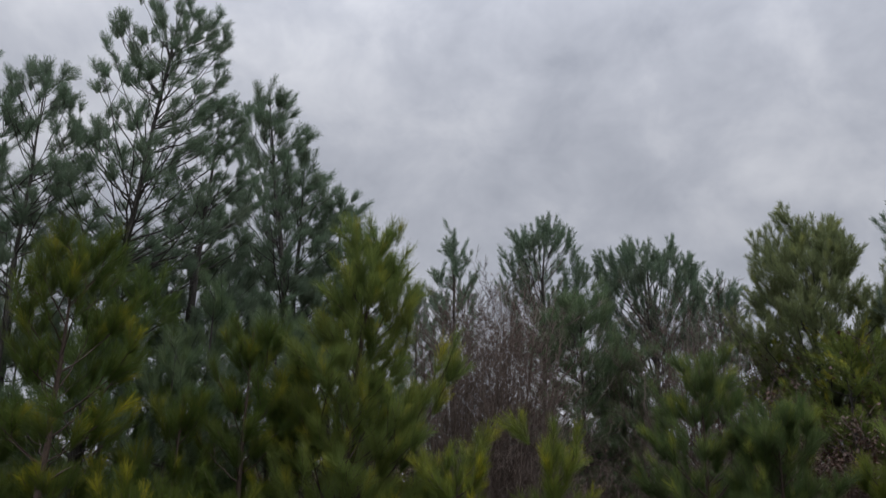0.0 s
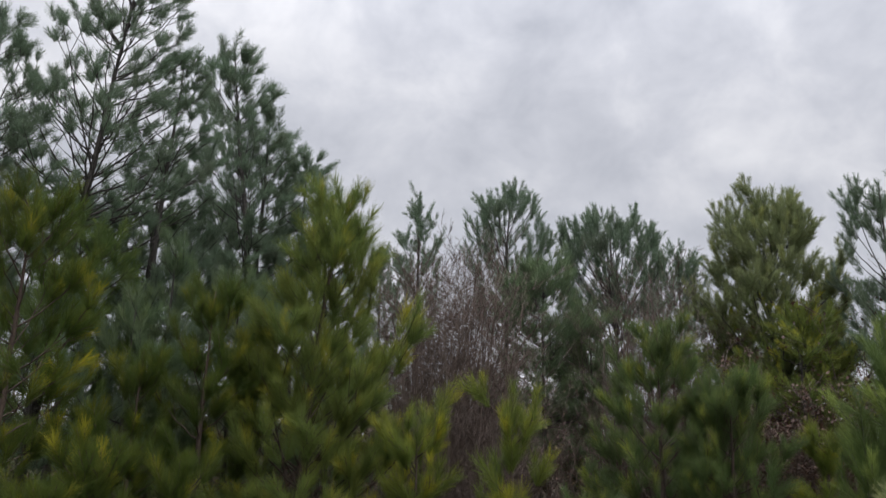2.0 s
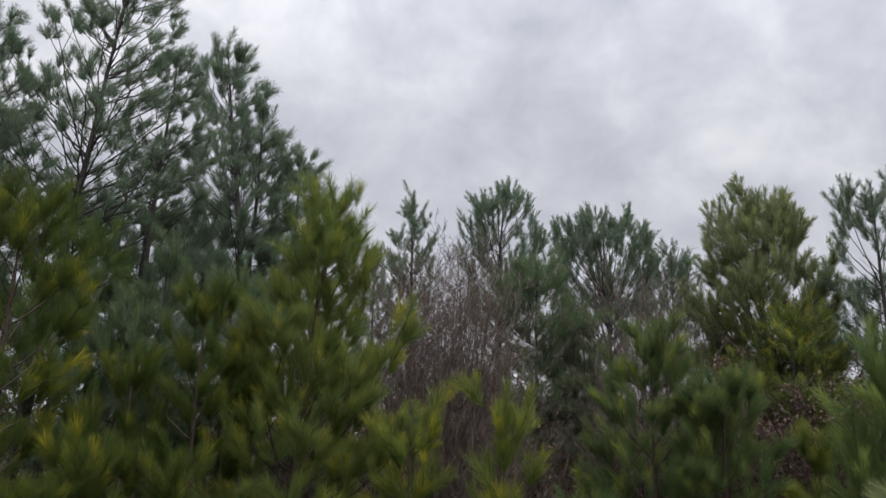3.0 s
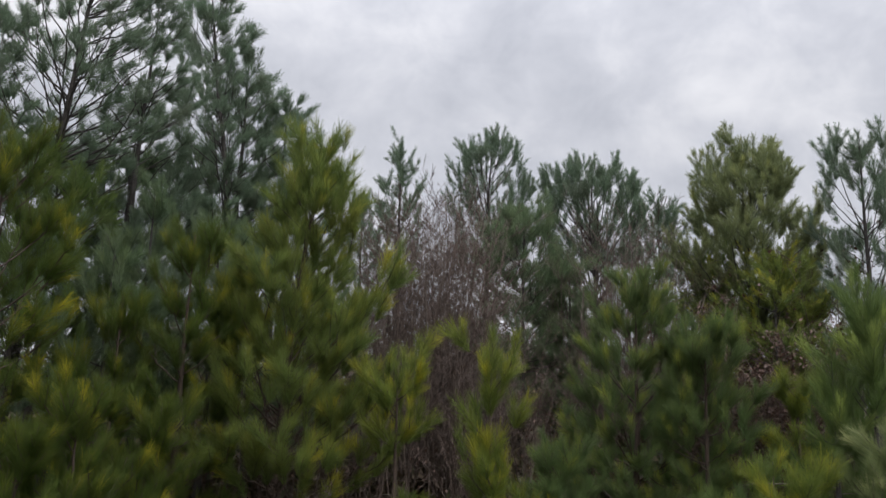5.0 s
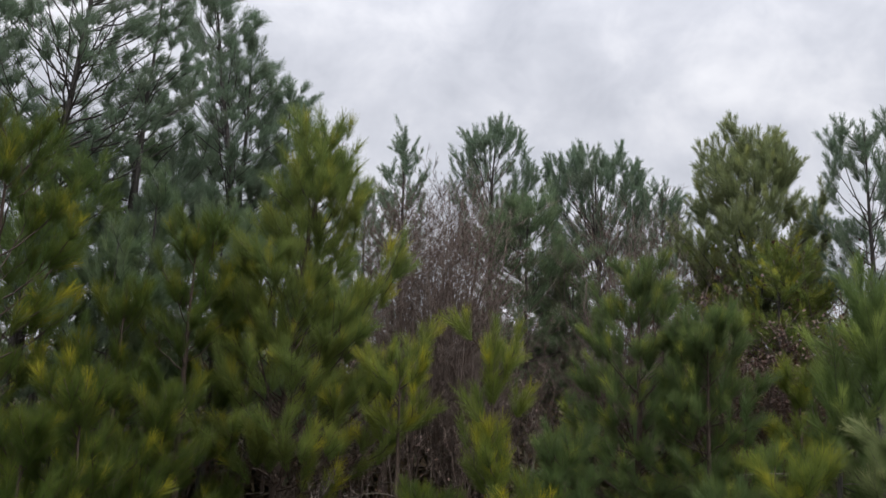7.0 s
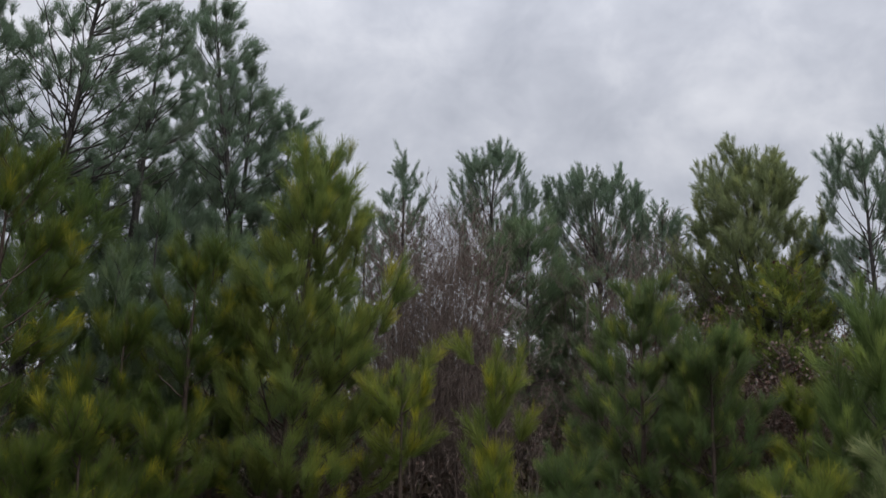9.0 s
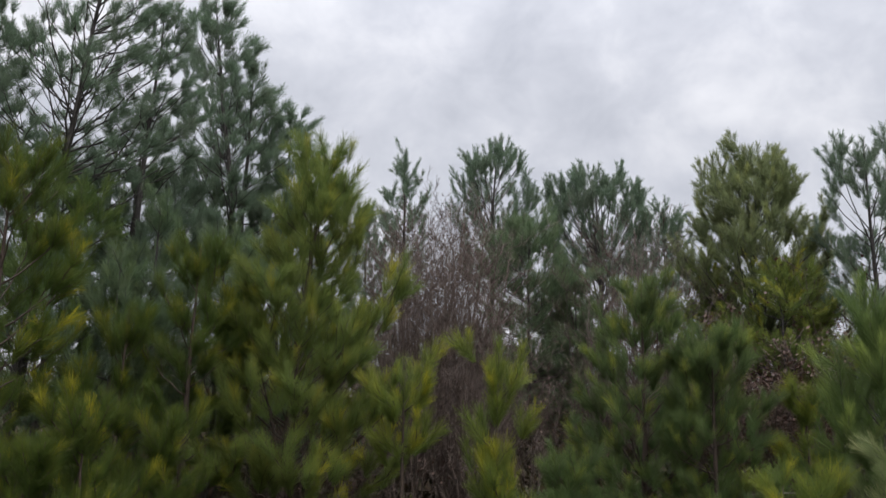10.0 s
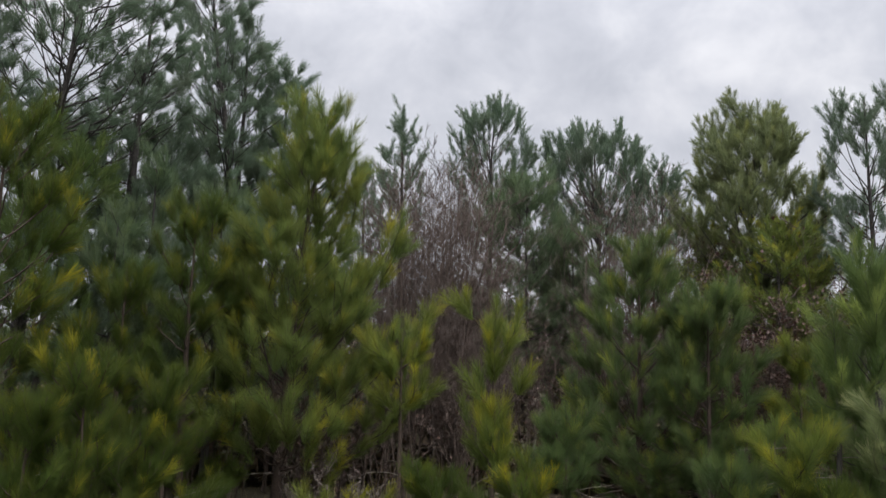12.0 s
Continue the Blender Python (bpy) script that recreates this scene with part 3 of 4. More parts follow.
pine((-5.00, 14.20), 4.60, ((4.60, 0.15), (4.05, 0.8), (3.20, 1.1), (1.5, 1.3)), (0.00, 0.00), rise=(50, 20), seed=74, per=6, whorl=0.62, fill=0.60, size=1.25, colour='blue', label='low dark pine standing far back', group='low pines behind')
pine((-7.30, 11.20), 4.30, ((4.30, 0.15), (3.75, 0.8), (2.90, 1.1), (1.5, 1.3)), (0.00, 0.00), rise=(50, 20), seed=75, per=6, whorl=0.62, fill=0.60, size=1.25, colour='green', label='low dark pine standing far back', group='low pines behind')
pine((7.48, 22.80), 6.21, ((6.21, 0.17), (5.51, 0.56), (4.32, 1.01), (2.8, 1.24)), (0.00, 0.00), rise=(50, 20), seed=71, per=6, whorl=0.62, fill=0.56, size=1.25, colour='green', label='low dark pine standing far back', group='low pines behind')
pine((-4.38, 9.44), 8.43, ((8.43, 0.34), (8.29, 0.68), (7.93, 0.89), (7.31, 1.01), (6.71, 1.24), (6.04, 1.5), (5.47, 1.69), (5.0, 1.65)), (0.56, 0.23), rise=(52, 36), per=8, seed=20, fill=0.69, kind='tuft', up=0.5, leafy=0.85, size=0.88, full_top=0.15, label='tall open-crowned pine with dark bare limbs', group='tall pines', whorl=0.4, trunk=0.085, wind=0.3)
pine((-4.99, 8.67), 6.87, ((6.87, 0.14), (6.6, 0.43), (6.0, 0.69), (5.42, 0.94), (4.85, 1.01), (4.16, 1.15)), (-0.01, -0.00), rise=(60, 38), per=7, seed=21, fill=0.54, kind='tuft', up=0.5, leafy=0.8, size=0.9, label='tall open-crowned pine with dark bare limbs', group='tall pines', whorl=0.42, trunk=0.06, wind=0.3)
pine((-5.88, 8.58), 6.93, ((6.93, 0.15), (6.55, 0.6), (5.96, 0.9), (5.24, 1.05), (4.41, 1.2)), (0.00, 0.00), rise=(62, 40), per=6, seed=22, fill=0.45, kind='tuft', up=0.5, leafy=0.75, size=0.9, label='tall open-crowned pine with dark bare limbs', group='tall pines', whorl=0.42, wind=0.3)
pine((-2.09, 12.03), 8.22, ((8.22, 0.19), (8.01, 0.44), (7.65, 0.69), (7.15, 0.79), (6.66, 0.95), (6.27, 1.14), (5.89, 1.32), (5.05, 1.41), (4.15, 1.41), (3.44, 1.14)), (-0.95, -0.22), rise=(56, 34), seed=23, per=8, fill=0.66, kind='tuft', up=0.6, size=1.1, whorl=0.4, leafy=0.75, full_top=0.12, label='dense blue-green pine with tapering crown', group='tall pines', wind=0.3)
pine((-1.80, 12.47), 6.66, ((6.66, 0.09), (6.4, 0.32), (5.85, 0.59), (5.16, 0.82), (4.3, 0.91), (3.57, 0.82)), (0.00, 0.00), rise=(55, 30), per=6, seed=24, fill=0.83, kind='tuft', size=1.15, leafy=0.75, label='dense blue-green pine with tapering crown', group='tall pines', wind=0.3)
pine((-2.52, 12.65), 7.64, ((7.64, 0.09), (7.37, 0.28), (6.73, 0.61), (5.9, 0.84), (4.91, 1.02), (3.77, 1.02)), (0.00, 0.00), rise=(55, 30), per=6, seed=27, fill=0.80, kind='tuft', size=1.15, leafy=0.75, label='dense blue-green pine with tapering crown', group='tall pines', wind=0.3)
pine((-3.58, 10.72), 5.88, ((5.88, 0.12), (5.71, 0.49), (5.41, 0.9), (4.9, 1.14), (4.07, 1.22), (3.28, 1.06)), (0.00, 0.00), rise=(50, 25), seed=25, per=6, fill=0.43, kind='mid', size=1.15, leafy=0.75, label='dense blue-green pine with tapering crown', group='tall pines')
pine((-4.56, 9.90), 5.18, ((5.18, 0.12), (4.94, 0.55), (4.48, 0.9), (3.73, 1.02), (3.0, 0.94)), (0.00, 0.00), rise=(50, 25), per=6, seed=26, fill=0.64, kind='mid', size=1.15, leafy=0.75, label='dense blue-green pine with tapering crown', group='tall pines')
pine((-5.46, 9.66), 5.40, ((5.4, 0.12), (5.09, 0.56), (4.56, 0.92), (3.67, 1.04), (2.96, 0.96)), (0.00, 0.00), rise=(50, 25), per=6, seed=28, fill=0.64, kind='mid', size=1.15, leafy=0.75, label='dense blue-green pine with tapering crown', group='tall pines')
pine((-1.11, 8.55), 4.71, ((4.73, 0.06), (4.55, 0.29), (4.29, 0.5), (3.73, 0.65), (3.22, 0.87), (2.72, 0.93), (2.16, 1.09), (1.44, 1.18), (0.73, 1.15)), (0.30, 0.03), colour='gold', kind='near', seed=30, fresh=0.55, fill=1.00, rise=(58, 42), whorl=0.27, per=8, label='young pine with yellow-tipped green needles', group='young pines', size=1.3, up=0.85, dead=3, open_below=1.7, trunk=0.065,
     limbs=((0.7, 1.5, -0.1, 2.25, 1.1), (0.85, -0.4, -0.15, 2.6, 0.5), (0.6, 0.15, -0.75, 1.15, 1.1), (0.5, 1.2, -0.35, 1.2, 1.0), (1.2, -0.7, -0.2, 2.1, 1.0),
            (0.2, 0.4, -0.6, 0.45, 0.9), (1.3, 0.5, -0.45, 2.2, 0.8), (1.4, -0.25, -0.5, 2.35, 0.7), (0.9, 0.95, 0.1, 1.75, 0.8), (0.5, -0.3, -0.6, 1.0, 0.9),
            (0.9, 0.25, -0.6, 1.65, 1.0), (1.0, -0.5, -0.45, 1.7, 0.7), (0.8, 0.65, -0.4, 1.5, 1.0), (1.7, 0.3, -0.5, 2.6, 0.8), (1.7, -0.5, -0.3, 2.7, 0.9), (0.4, 0.7, -0.5, 0.85, 1.0), (1.6, 0.75, 0.1, 2.7, 0.6), (1.3, 1.18, -0.1, 3.25, 0.9), (1.5, 1.05, 0.0, 2.85, 0.9), (0.5, -0.1, -0.95, 1.35, 1.1), (0.45, 0.45, -0.9, 1.1, 1.1),
            (0.6, -0.6, -0.8, 1.3, 0.9)))
pine((-3.32, 6.75), 4.02, ((4.02, 0.14), (3.79, 0.41), (3.3, 0.62), (2.71, 0.71), (2.04, 0.71), (1.29, 0.71)), (0.00, 0.00), colour='shaded', kind='near', seed=31, fresh=0.5, fill=1.06, rise=(58, 25), whorl=0.42, per=6, label='young pine with yellow-tipped green needles', group='young pines', size=1.1, up=0.85, dead=3)
pine((-4.85, 8.85), 3.6, ((3.6, 0.1), (3.3, 0.4), (2.7, 0.65), (1.9, 0.75), (0.9, 0.75)), (0.00, 0.00), colour='green', kind='mid', seed=53, per=6, whorl=0.42, fill=0.9, rise=(50, 25), size=1.1, fresh=0.3, label='bushy green pine among taller pines', group='pines in the thicket')
pine((-4.25, 7.5), 2.5, ((2.5, 0.08), (2.2, 0.35), (1.7, 0.55), (1.0, 0.65), (0.5, 0.65)), (0.00, 0.00), colour='shaded', kind='near', seed=54, fresh=0.45, fill=1.06, rise=(58, 25), whorl=0.42, per=6, label='young pine with yellow-tipped green needles', group='young pines', size=1.1, up=0.85, dead=2)
pine((-2.01, 8.10), 3.45, ((3.45, 0.07), (3.18, 0.33), (2.66, 0.51), (2.08, 0.63), (1.29, 0.72), (0.47, 0.72)), (0.00, 0.00), colour='shaded', kind='near', seed=32, fresh=0.35, fill=1.06, rise=(58, 25), whorl=0.42, per=6, label='young pine with yellow-tipped green needles', group='young pines', size=1.1, up=0.85, dead=3)
pine((-2.42, 6.60), 1.85, ((1.85, 0.1), (1.65, 0.36), (1.35, 0.54), (0.95, 0.68), (0.44, 0.7)), (0.00, 0.00), colour='shaded', kind='near', seed=33, fresh=0.59, fill=0.75, rise=(58, 25), whorl=0.42, per=6, label='young pine with yellow-tipped green needles', group='young pines', size=1.1, up=0.85, dead=3)
pine((-2.69, 6.26), 1.58, ((1.58, 0.1), (1.37, 0.34), (0.99, 0.54), (0.5, 0.64)), (0.00, 0.00), colour='shaded', kind='near', seed=34, fresh=0.42, fill=1.06, rise=(58, 25), whorl=0.42, per=6, label='young pine with yellow-tipped green needles', group='young pines', size=1.1, up=0.85, dead=3)
pine((-1.91, 7.11), 1.77, ((1.77, 0.08), (1.52, 0.27), (1.13, 0.42), (0.56, 0.53)), (0.00, 0.00), colour='shaded', kind='near', seed=35, fresh=0.45, fill=1.06, rise=(58, 25), whorl=0.42, per=6, label='young pine with yellow-tipped green needles', group='young pines', size=1.1, up=0.85, dead=3)
# added as a tree of its own, in place of the right limb of seed 30
pine((0.14, 7.91), 2.20, ((2.2, 0.2), (2.04, 0.41), (1.7, 0.5), (1.2, 0.5)), (0.00, 0.00), colour='young', kind='near', seed=36, fresh=1.05, fill=0.78, rise=(50, 20), whorl=0.42, per=7, label='young pine with yellow-tipped green needles', group='young pines', size=1.1, up=0.85, dead=3)
pine((1.01, 7.51), 2.55, ((2.55, 0.04), (2.38, 0.05), (2.18, 0.12), (2.0, 0.22), (1.83, 0.18), (1.62, 0.28), (1.31, 0.34), (0.9, 0.38)), (0.00, 0.00), colour='young', kind='near', seed=37, fresh=0.65, fill=0.6, rise=(70, 45), whorl=0.33, per=5, label='young pine with yellow-tipped green needles', group='young pines', size=1.25, up=0.85, dead=3, limbs=((1.7, -0.06, -0.1, 2.2, 1.0), (1.65, 0.2, -0.05, 2.15, 1.3)))
pine((2.83, 8.73), 3.31, ((3.31, 0.1), (3.09, 0.33), (2.77, 0.56), (2.31, 0.83), (1.74, 0.99), (1.06, 1.09), (0.33, 1.09)), (0.00, 0.00), colour='dark', kind='near', seed=38, fresh=0.8, fill=1.05, rise=(58, 25), whorl=0.34, per=7, label='dense deep green young pine', group='young pines', size=1.1, up=0.85, dead=3, full_top=0.14)
pine((3.37, 8.12), 2.75, ((2.75, 0.1), (2.54, 0.35), (2.06, 0.54), (1.47, 0.7), (0.78, 0.82)), (0.00, 0.00), colour='dark', kind='near', seed=39, fresh=0.8, fill=1.05, rise=(58, 25), whorl=0.34, per=7, label='dense deep green young pine', group='young pines', size=1.1, up=0.85, dead=3, full_top=0.14)
pine((4.37, 6.79), 3.09, ((3.09, 0.09), (2.88, 0.32), (2.41, 0.52), (1.95, 0.61), (1.25, 0.67), (0.67, 0.67)), (0.00, 0.00), colour='bright', kind='candle', seed=40, fresh=0.75, fill=0.35, rise=(58, 25), whorl=0.36, per=6, label='bright green young pine with long candles', group='young pines', size=1.4, up=0.85, dead=3)
pine((3.89, 6.64), 2.54, ((2.54, 0.07), (2.3, 0.12), (1.9, 0.3), (1.54, 0.33)), (0.00, 0.00), colour='bright', kind='candle', seed=41, fresh=0.75, fill=0.1, rise=(58, 25), whorl=0.36, per=3, label='bright green young pine with long candles', group='young pines', size=1.45, up=0.85, dead=3)
pine((3.25, 6.23), 1.42, ((1.42, 0.09), (1.22, 0.3), (0.87, 0.46), (0.39, 0.51)), (0.00, 0.00), colour='young', kind='near', seed=42, fresh=0.8, fill=1.06, rise=(58, 25), whorl=0.42, per=6, label='young pine with yellow-tipped green needles', group='young pines', size=1.1, up=0.85, dead=3)
pine((4.05, 6.02), 1.83, ((1.83, 0.09), (1.67, 0.31), (1.48, 0.49), (1.13, 0.62), (0.7, 0.72)), (0.00, 0.00), colour='pale', kind='near', seed=43, fresh=0.8, fill=0.75, rise=(42, 12), whorl=0.42, per=6, label='pale grey-green young pine', group='young pines', size=1.1, up=0.85, dead=3)
pine((1.23, 6.70), 0.94, ((0.94, 0.07), (0.75, 0.25), (0.39, 0.44)), (0.00, 0.00), colour='shaded', kind='near', seed=44, fresh=0.6, fill=1.06, rise=(58, 25), whorl=0.42, per=6, label='young pine with yellow-tipped green needles', group='young pines', size=1.1, up=0.85, dead=3)
pine((4.47, 8.33), 2.17, ((2.17, 0.1), (1.99, 0.27), (1.68, 0.38), (1.26, 0.41)), (0.00, 0.00), colour='young', kind='near', seed=46, fresh=0.95, fill=1.06, rise=(58, 25), whorl=0.42, per=6, label='small yellowing pine by rust brown shrubs', group='young pines', size=1.1, up=0.85, dead=3)
pine((-2.21, 6.21), 0.77, ((0.77, 0.07), (0.6, 0.29), (0.28, 0.43)), (0.00, 0.00), colour='shaded', kind='near', seed=48, fresh=0.4, fill=1.06, rise=(58, 25), whorl=0.42, per=6, label='young pine with yellow-tipped green needles', group='young pines', size=1.1, up=0.85, dead=3)
pine((-0.12, 6.97), 0.68, ((0.68, 0.08), (0.44, 0.35)), (0.00, 0.00), colour='shaded', kind='near', seed=49, fresh=0.8, fill=1.06, rise=(58, 25), whorl=0.42, per=6, label='young pine with yellow-tipped green needles', group='young pines', size=1.1, up=0.85, dead=3)
pine((1.80, 7.87), 1.48, ((1.48, 0.09), (1.2, 0.35), (0.66, 0.5)), (0.00, 0.00), colour='dark', kind='near', seed=50, fresh=0.4, fill=1.06, rise=(58, 25), whorl=0.42, per=6, label='dense deep green young pine', group='young pines', size=1.1, up=0.85, dead=3)
pine((-2.58, 7.83), 2.76, ((2.76, 0.07), (2.48, 0.33), (2.04, 0.51), (1.28, 0.65), (0.49, 0.71)), (0.00, 0.00), colour='shaded', kind='near', seed=51, fresh=0.35, fill=1.06, rise=(58, 25), whorl=0.42, per=6, label='young pine with yellow-tipped green needles', group='young pines', size=1.1, up=0.85, dead=3)
pine((0.43, 7.35), 0.89, ((0.89, 0.08), (0.66, 0.29), (0.29, 0.48)), (0.00, 0.00), colour='shaded', kind='near', seed=80, fresh=0.28, fill=1.06, rise=(58, 25), whorl=0.42, per=6, label='young pine with yellow-tipped green needles', group='young pines', size=1.1, up=0.85, dead=3)
pine((0.92, 7.08), 0.74, ((0.74, 0.08), (0.52, 0.28), (0.17, 0.46)), (0.00, 0.00), colour='shaded', kind='near', seed=81, fresh=0.28, fill=1.06, rise=(58, 25), whorl=0.42, per=6, label='young pine with yellow-tipped green needles', group='young pines', size=1.1, up=0.85, dead=3)
pine((2.93, 6.63), 1.08, ((1.08, 0.08), (0.88, 0.29), (0.53, 0.47)), (0.00, 0.00), colour='dark', kind='near', seed=83, fresh=0.6, fill=1.06, rise=(58, 25), whorl=0.42, per=6, label='dense deep green young pine', group='young pines', size=1.1, up=0.85, dead=3)
pine((-2.06, 6.84), 1.05, ((1.05, 0.08), (0.85, 0.28), (0.51, 0.46)), (0.00, 0.00), colour='shaded', kind='near', seed=84, fresh=0.28, fill=1.06, rise=(58, 25), whorl=0.42, per=6, label='young pine with yellow-tipped green needles', group='young pines', size=1.1, up=0.85, dead=3)
pine((-2.81, 6.33), 0.90, ((0.9, 0.07), (0.71, 0.27), (0.4, 0.45)), (0.00, 0.00), colour='shaded', kind='near', seed=85, fresh=0.28, fill=1.06, rise=(58, 25), whorl=0.42, per=6, label='young pine with yellow-tipped green needles', group='young pines', size=1.1, up=0.85, dead=3)
pine((3.54, 6.07), 0.99, ((0.99, 0.08), (0.79, 0.28), (0.48, 0.46)), (0.00, 0.00), colour='shaded', kind='near', seed=86, fresh=0.28, fill=1.06, rise=(58, 25), whorl=0.42, per=6, label='young pine with yellow-tipped green needles', group='young pines', size=1.1, up=0.85, dead=3)
pine((-1.58, 6.74), 0.67, ((0.67, 0.07), (0.47, 0.27)), (0.00, 0.00), colour='shaded', kind='near', seed=87, fresh=0.7, fill=1.06, rise=(58, 25), whorl=0.42, per=6, label='young pine with yellow-tipped green needles', group='young pines', size=1.1, up=0.85, dead=3)
pine((-0.47, 6.68), 0.80, ((0.8, 0.07), (0.6, 0.25), (0.35, 0.35)), (0.00, 0.00), colour='young', kind='near', seed=88, fresh=0.8, fill=1.06, rise=(58, 25), whorl=0.42, per=6, label='young pine with yellow-tipped green needles', group='young pines', size=1.1, up=0.85, dead=3)
pine((0.15, 6.92), 0.64, ((0.64, 0.07), (0.44, 0.27)), (0.00, 0.00), colour='shaded', kind='near', seed=89, fresh=0.28, fill=1.06, rise=(58, 25), whorl=0.42, per=6, label='young pine with yellow-tipped green needles', group='young pines', size=1.1, up=0.85, dead=3)
pine((-1.74, 10.46), 3.98, ((3.98, 0.09), (3.67, 0.38), (3.14, 0.69), (2.39, 0.84), (1.58, 0.84)), (0.00, 0.00), rise=(50, 25), per=6, seed=95, fill=0.58, kind='mid', colour='green', size=1.15, leafy=0.75, label='dense blue-green pine with tapering crown', group='tall pines')
pine((-0.95, 10.65), 3.55, ((3.55, 0.09), (3.2, 0.36), (2.7, 0.6), (2.0, 0.72), (1.3, 0.72)), (0.00, 0.00), rise=(50, 25), per=6, seed=99, fill=0.7, kind='mid', colour='green', size=1.15, leafy=0.75, label='bushy green pine among taller pines', group='pines in the thicket')
pine((-3.14, 9.70), 3.95, ((3.95, 0.09), (3.59, 0.44), (3.03, 0.74), (2.27, 0.88), (1.53, 0.88)), (0.00, 0.00), rise=(50, 25), per=6, seed=96, fill=0.58, kind='mid', size=1.15, leafy=0.75, label='dense blue-green pine with tapering crown', group='tall pines')
pine((-3.65, 8.55), 3.50, ((3.5, 0.08), (3.19, 0.4), (2.7, 0.67), (2.04, 0.81), (1.33, 0.81)), (0.00, 0.00), rise=(50, 25), per=6, seed=97, fill=0.58, kind='mid', size=1.15, leafy=0.75, label='dense blue-green pine with tapering crown', group='tall pines')
pine((-3.41, 10.04), 7.07, ((7.07, 0.15), (6.85, 0.42), (6.37, 0.65), (5.86, 0.76), (5.2, 0.84), (4.72, 0.84)), (0.15, 0.05), rise=(56, 36), per=6, seed=98, fill=0.30, kind='tuft', up=0.5, leafy=0.65, size=0.9, label='tall open-crowned pine with dark bare limbs', group='tall pines', whorl=0.4, wind=0.3)
pine((-3.58, 8.91), 4.35, ((4.35, 0.08), (4.12, 0.35), (3.7, 0.62), (3.12, 0.8), (2.29, 0.83)), (0.00, 0.00), colour='bright', kind='mid', rise=(50, 25), seed=200, per=6, fill=0.71, size=1.1, fresh=0.3, label='bushy green pine among taller pines', group='pines in the thicket')
pine((-2.84, 9.38), 4.23, ((4.23, 0.08), (3.99, 0.35), (3.54, 0.64), (2.93, 0.81), (2.06, 0.85)), (0.00, 0.00), colour='green', kind='mid', rise=(50, 25), seed=201, per=6, fill=0.71, size=1.1, fresh=0.3, label='bushy green pine among taller pines', group='pines in the thicket')
pine((-2.00, 9.19), 3.81, ((3.81, 0.08), (3.57, 0.34), (3.14, 0.61), (2.54, 0.78), (1.7, 0.81)), (0.00, 0.00), colour='green', kind='mid', rise=(50, 25), seed=202, per=6, fill=0.71, size=1.1, fresh=0.3, label='bushy green pine among taller pines', group='pines in the thicket')
pine((-3.82, 8.37), 3.57, ((3.57, 0.08), (3.36, 0.33), (2.97, 0.6), (2.44, 0.76), (1.68, 0.8)), (0.00, 0.00), colour='bright', kind='mid', rise=(50, 25), seed=203, per=6, fill=0.71, size=1.1, fresh=0.3, label='bushy green pine among taller pines', group='pines in the thicket')
pine((-2.94, 8.51), 3.34, ((3.34, 0.08), (3.13, 0.32), (2.73, 0.58), (2.19, 0.75), (1.42, 0.78)), (0.00, 0.00), colour='green', kind='mid', rise=(50, 25), seed=204, per=6, fill=0.71, size=1.1, fresh=0.3, label='bushy green pine among taller pines', group='pines in the thicket')
pine((-4.54, 10.67), 5.17, ((5.17, 0.21), (4.95, 0.63), (4.46, 0.88), (3.68, 0.96)), (0.00, 0.00), colour='blue', kind='mid', rise=(48, 25), seed=230, per=6, whorl=0.4, fill=0.68, size=1.2, fresh=0.2, label='bushy green pine among taller pines', group='pines in the thicket')
pine((-4.09, 11.18), 5.41, ((5.41, 0.21), (5.17, 0.64), (4.66, 0.9), (3.84, 0.99)), (0.00, 0.00), colour='green', kind='mid', rise=(48, 25), seed=231, per=6, whorl=0.4, fill=0.68, size=1.2, fresh=0.2, label='bushy green pine among taller pines', group='pines in the thicket')
pine((-3.47, 11.59), 5.37, ((5.37, 0.22), (5.13, 0.65), (4.59, 0.92), (3.74, 1.0)), (0.00, 0.00), colour='blue', kind='mid', rise=(48, 25), seed=232, per=6, whorl=0.4, fill=0.68, size=1.2, fresh=0.2, label='bushy green pine among taller pines', group='pines in the thicket')
pine((-2.82, 12.08), 5.34, ((5.34, 0.22), (5.09, 0.67), (4.53, 0.94), (3.64, 1.03)), (0.00, 0.00), colour='green', kind='mid', rise=(48, 25), seed=233, per=6, whorl=0.4, fill=0.68, size=1.2, fresh=0.2, label='bushy green pine among taller pines', group='pines in the thicket')

# ---- bare thicket in the gap between the pines ----
def scatter(protos, spots, seed):
    rng = np.random.default_rng(seed)
    used = set()
    for i, (x, y, s) in enumerate(spots):
        p = protos[i % len(protos)]
        m = Matrix.LocRotScale((x, y, GROUND(x, y)), Euler((rng.normal(0, 0.08), rng.normal(0, 0.08), rng.random() * 6.28)), None)
        if p.name not in used:
            used.add(p.name)
            p.matrix_basis = m @ Matrix.Diagonal((s, s, s, 1))
        else:
            c = copy_thing(p, m)
            c.scale = (s, s, s)


def polar(bearing, d):
    """A spot by its bearing, in degrees to the left of ahead, and its distance."""
    return -d * math.sin(radians(bearing)), d * math.cos(radians(bearing))


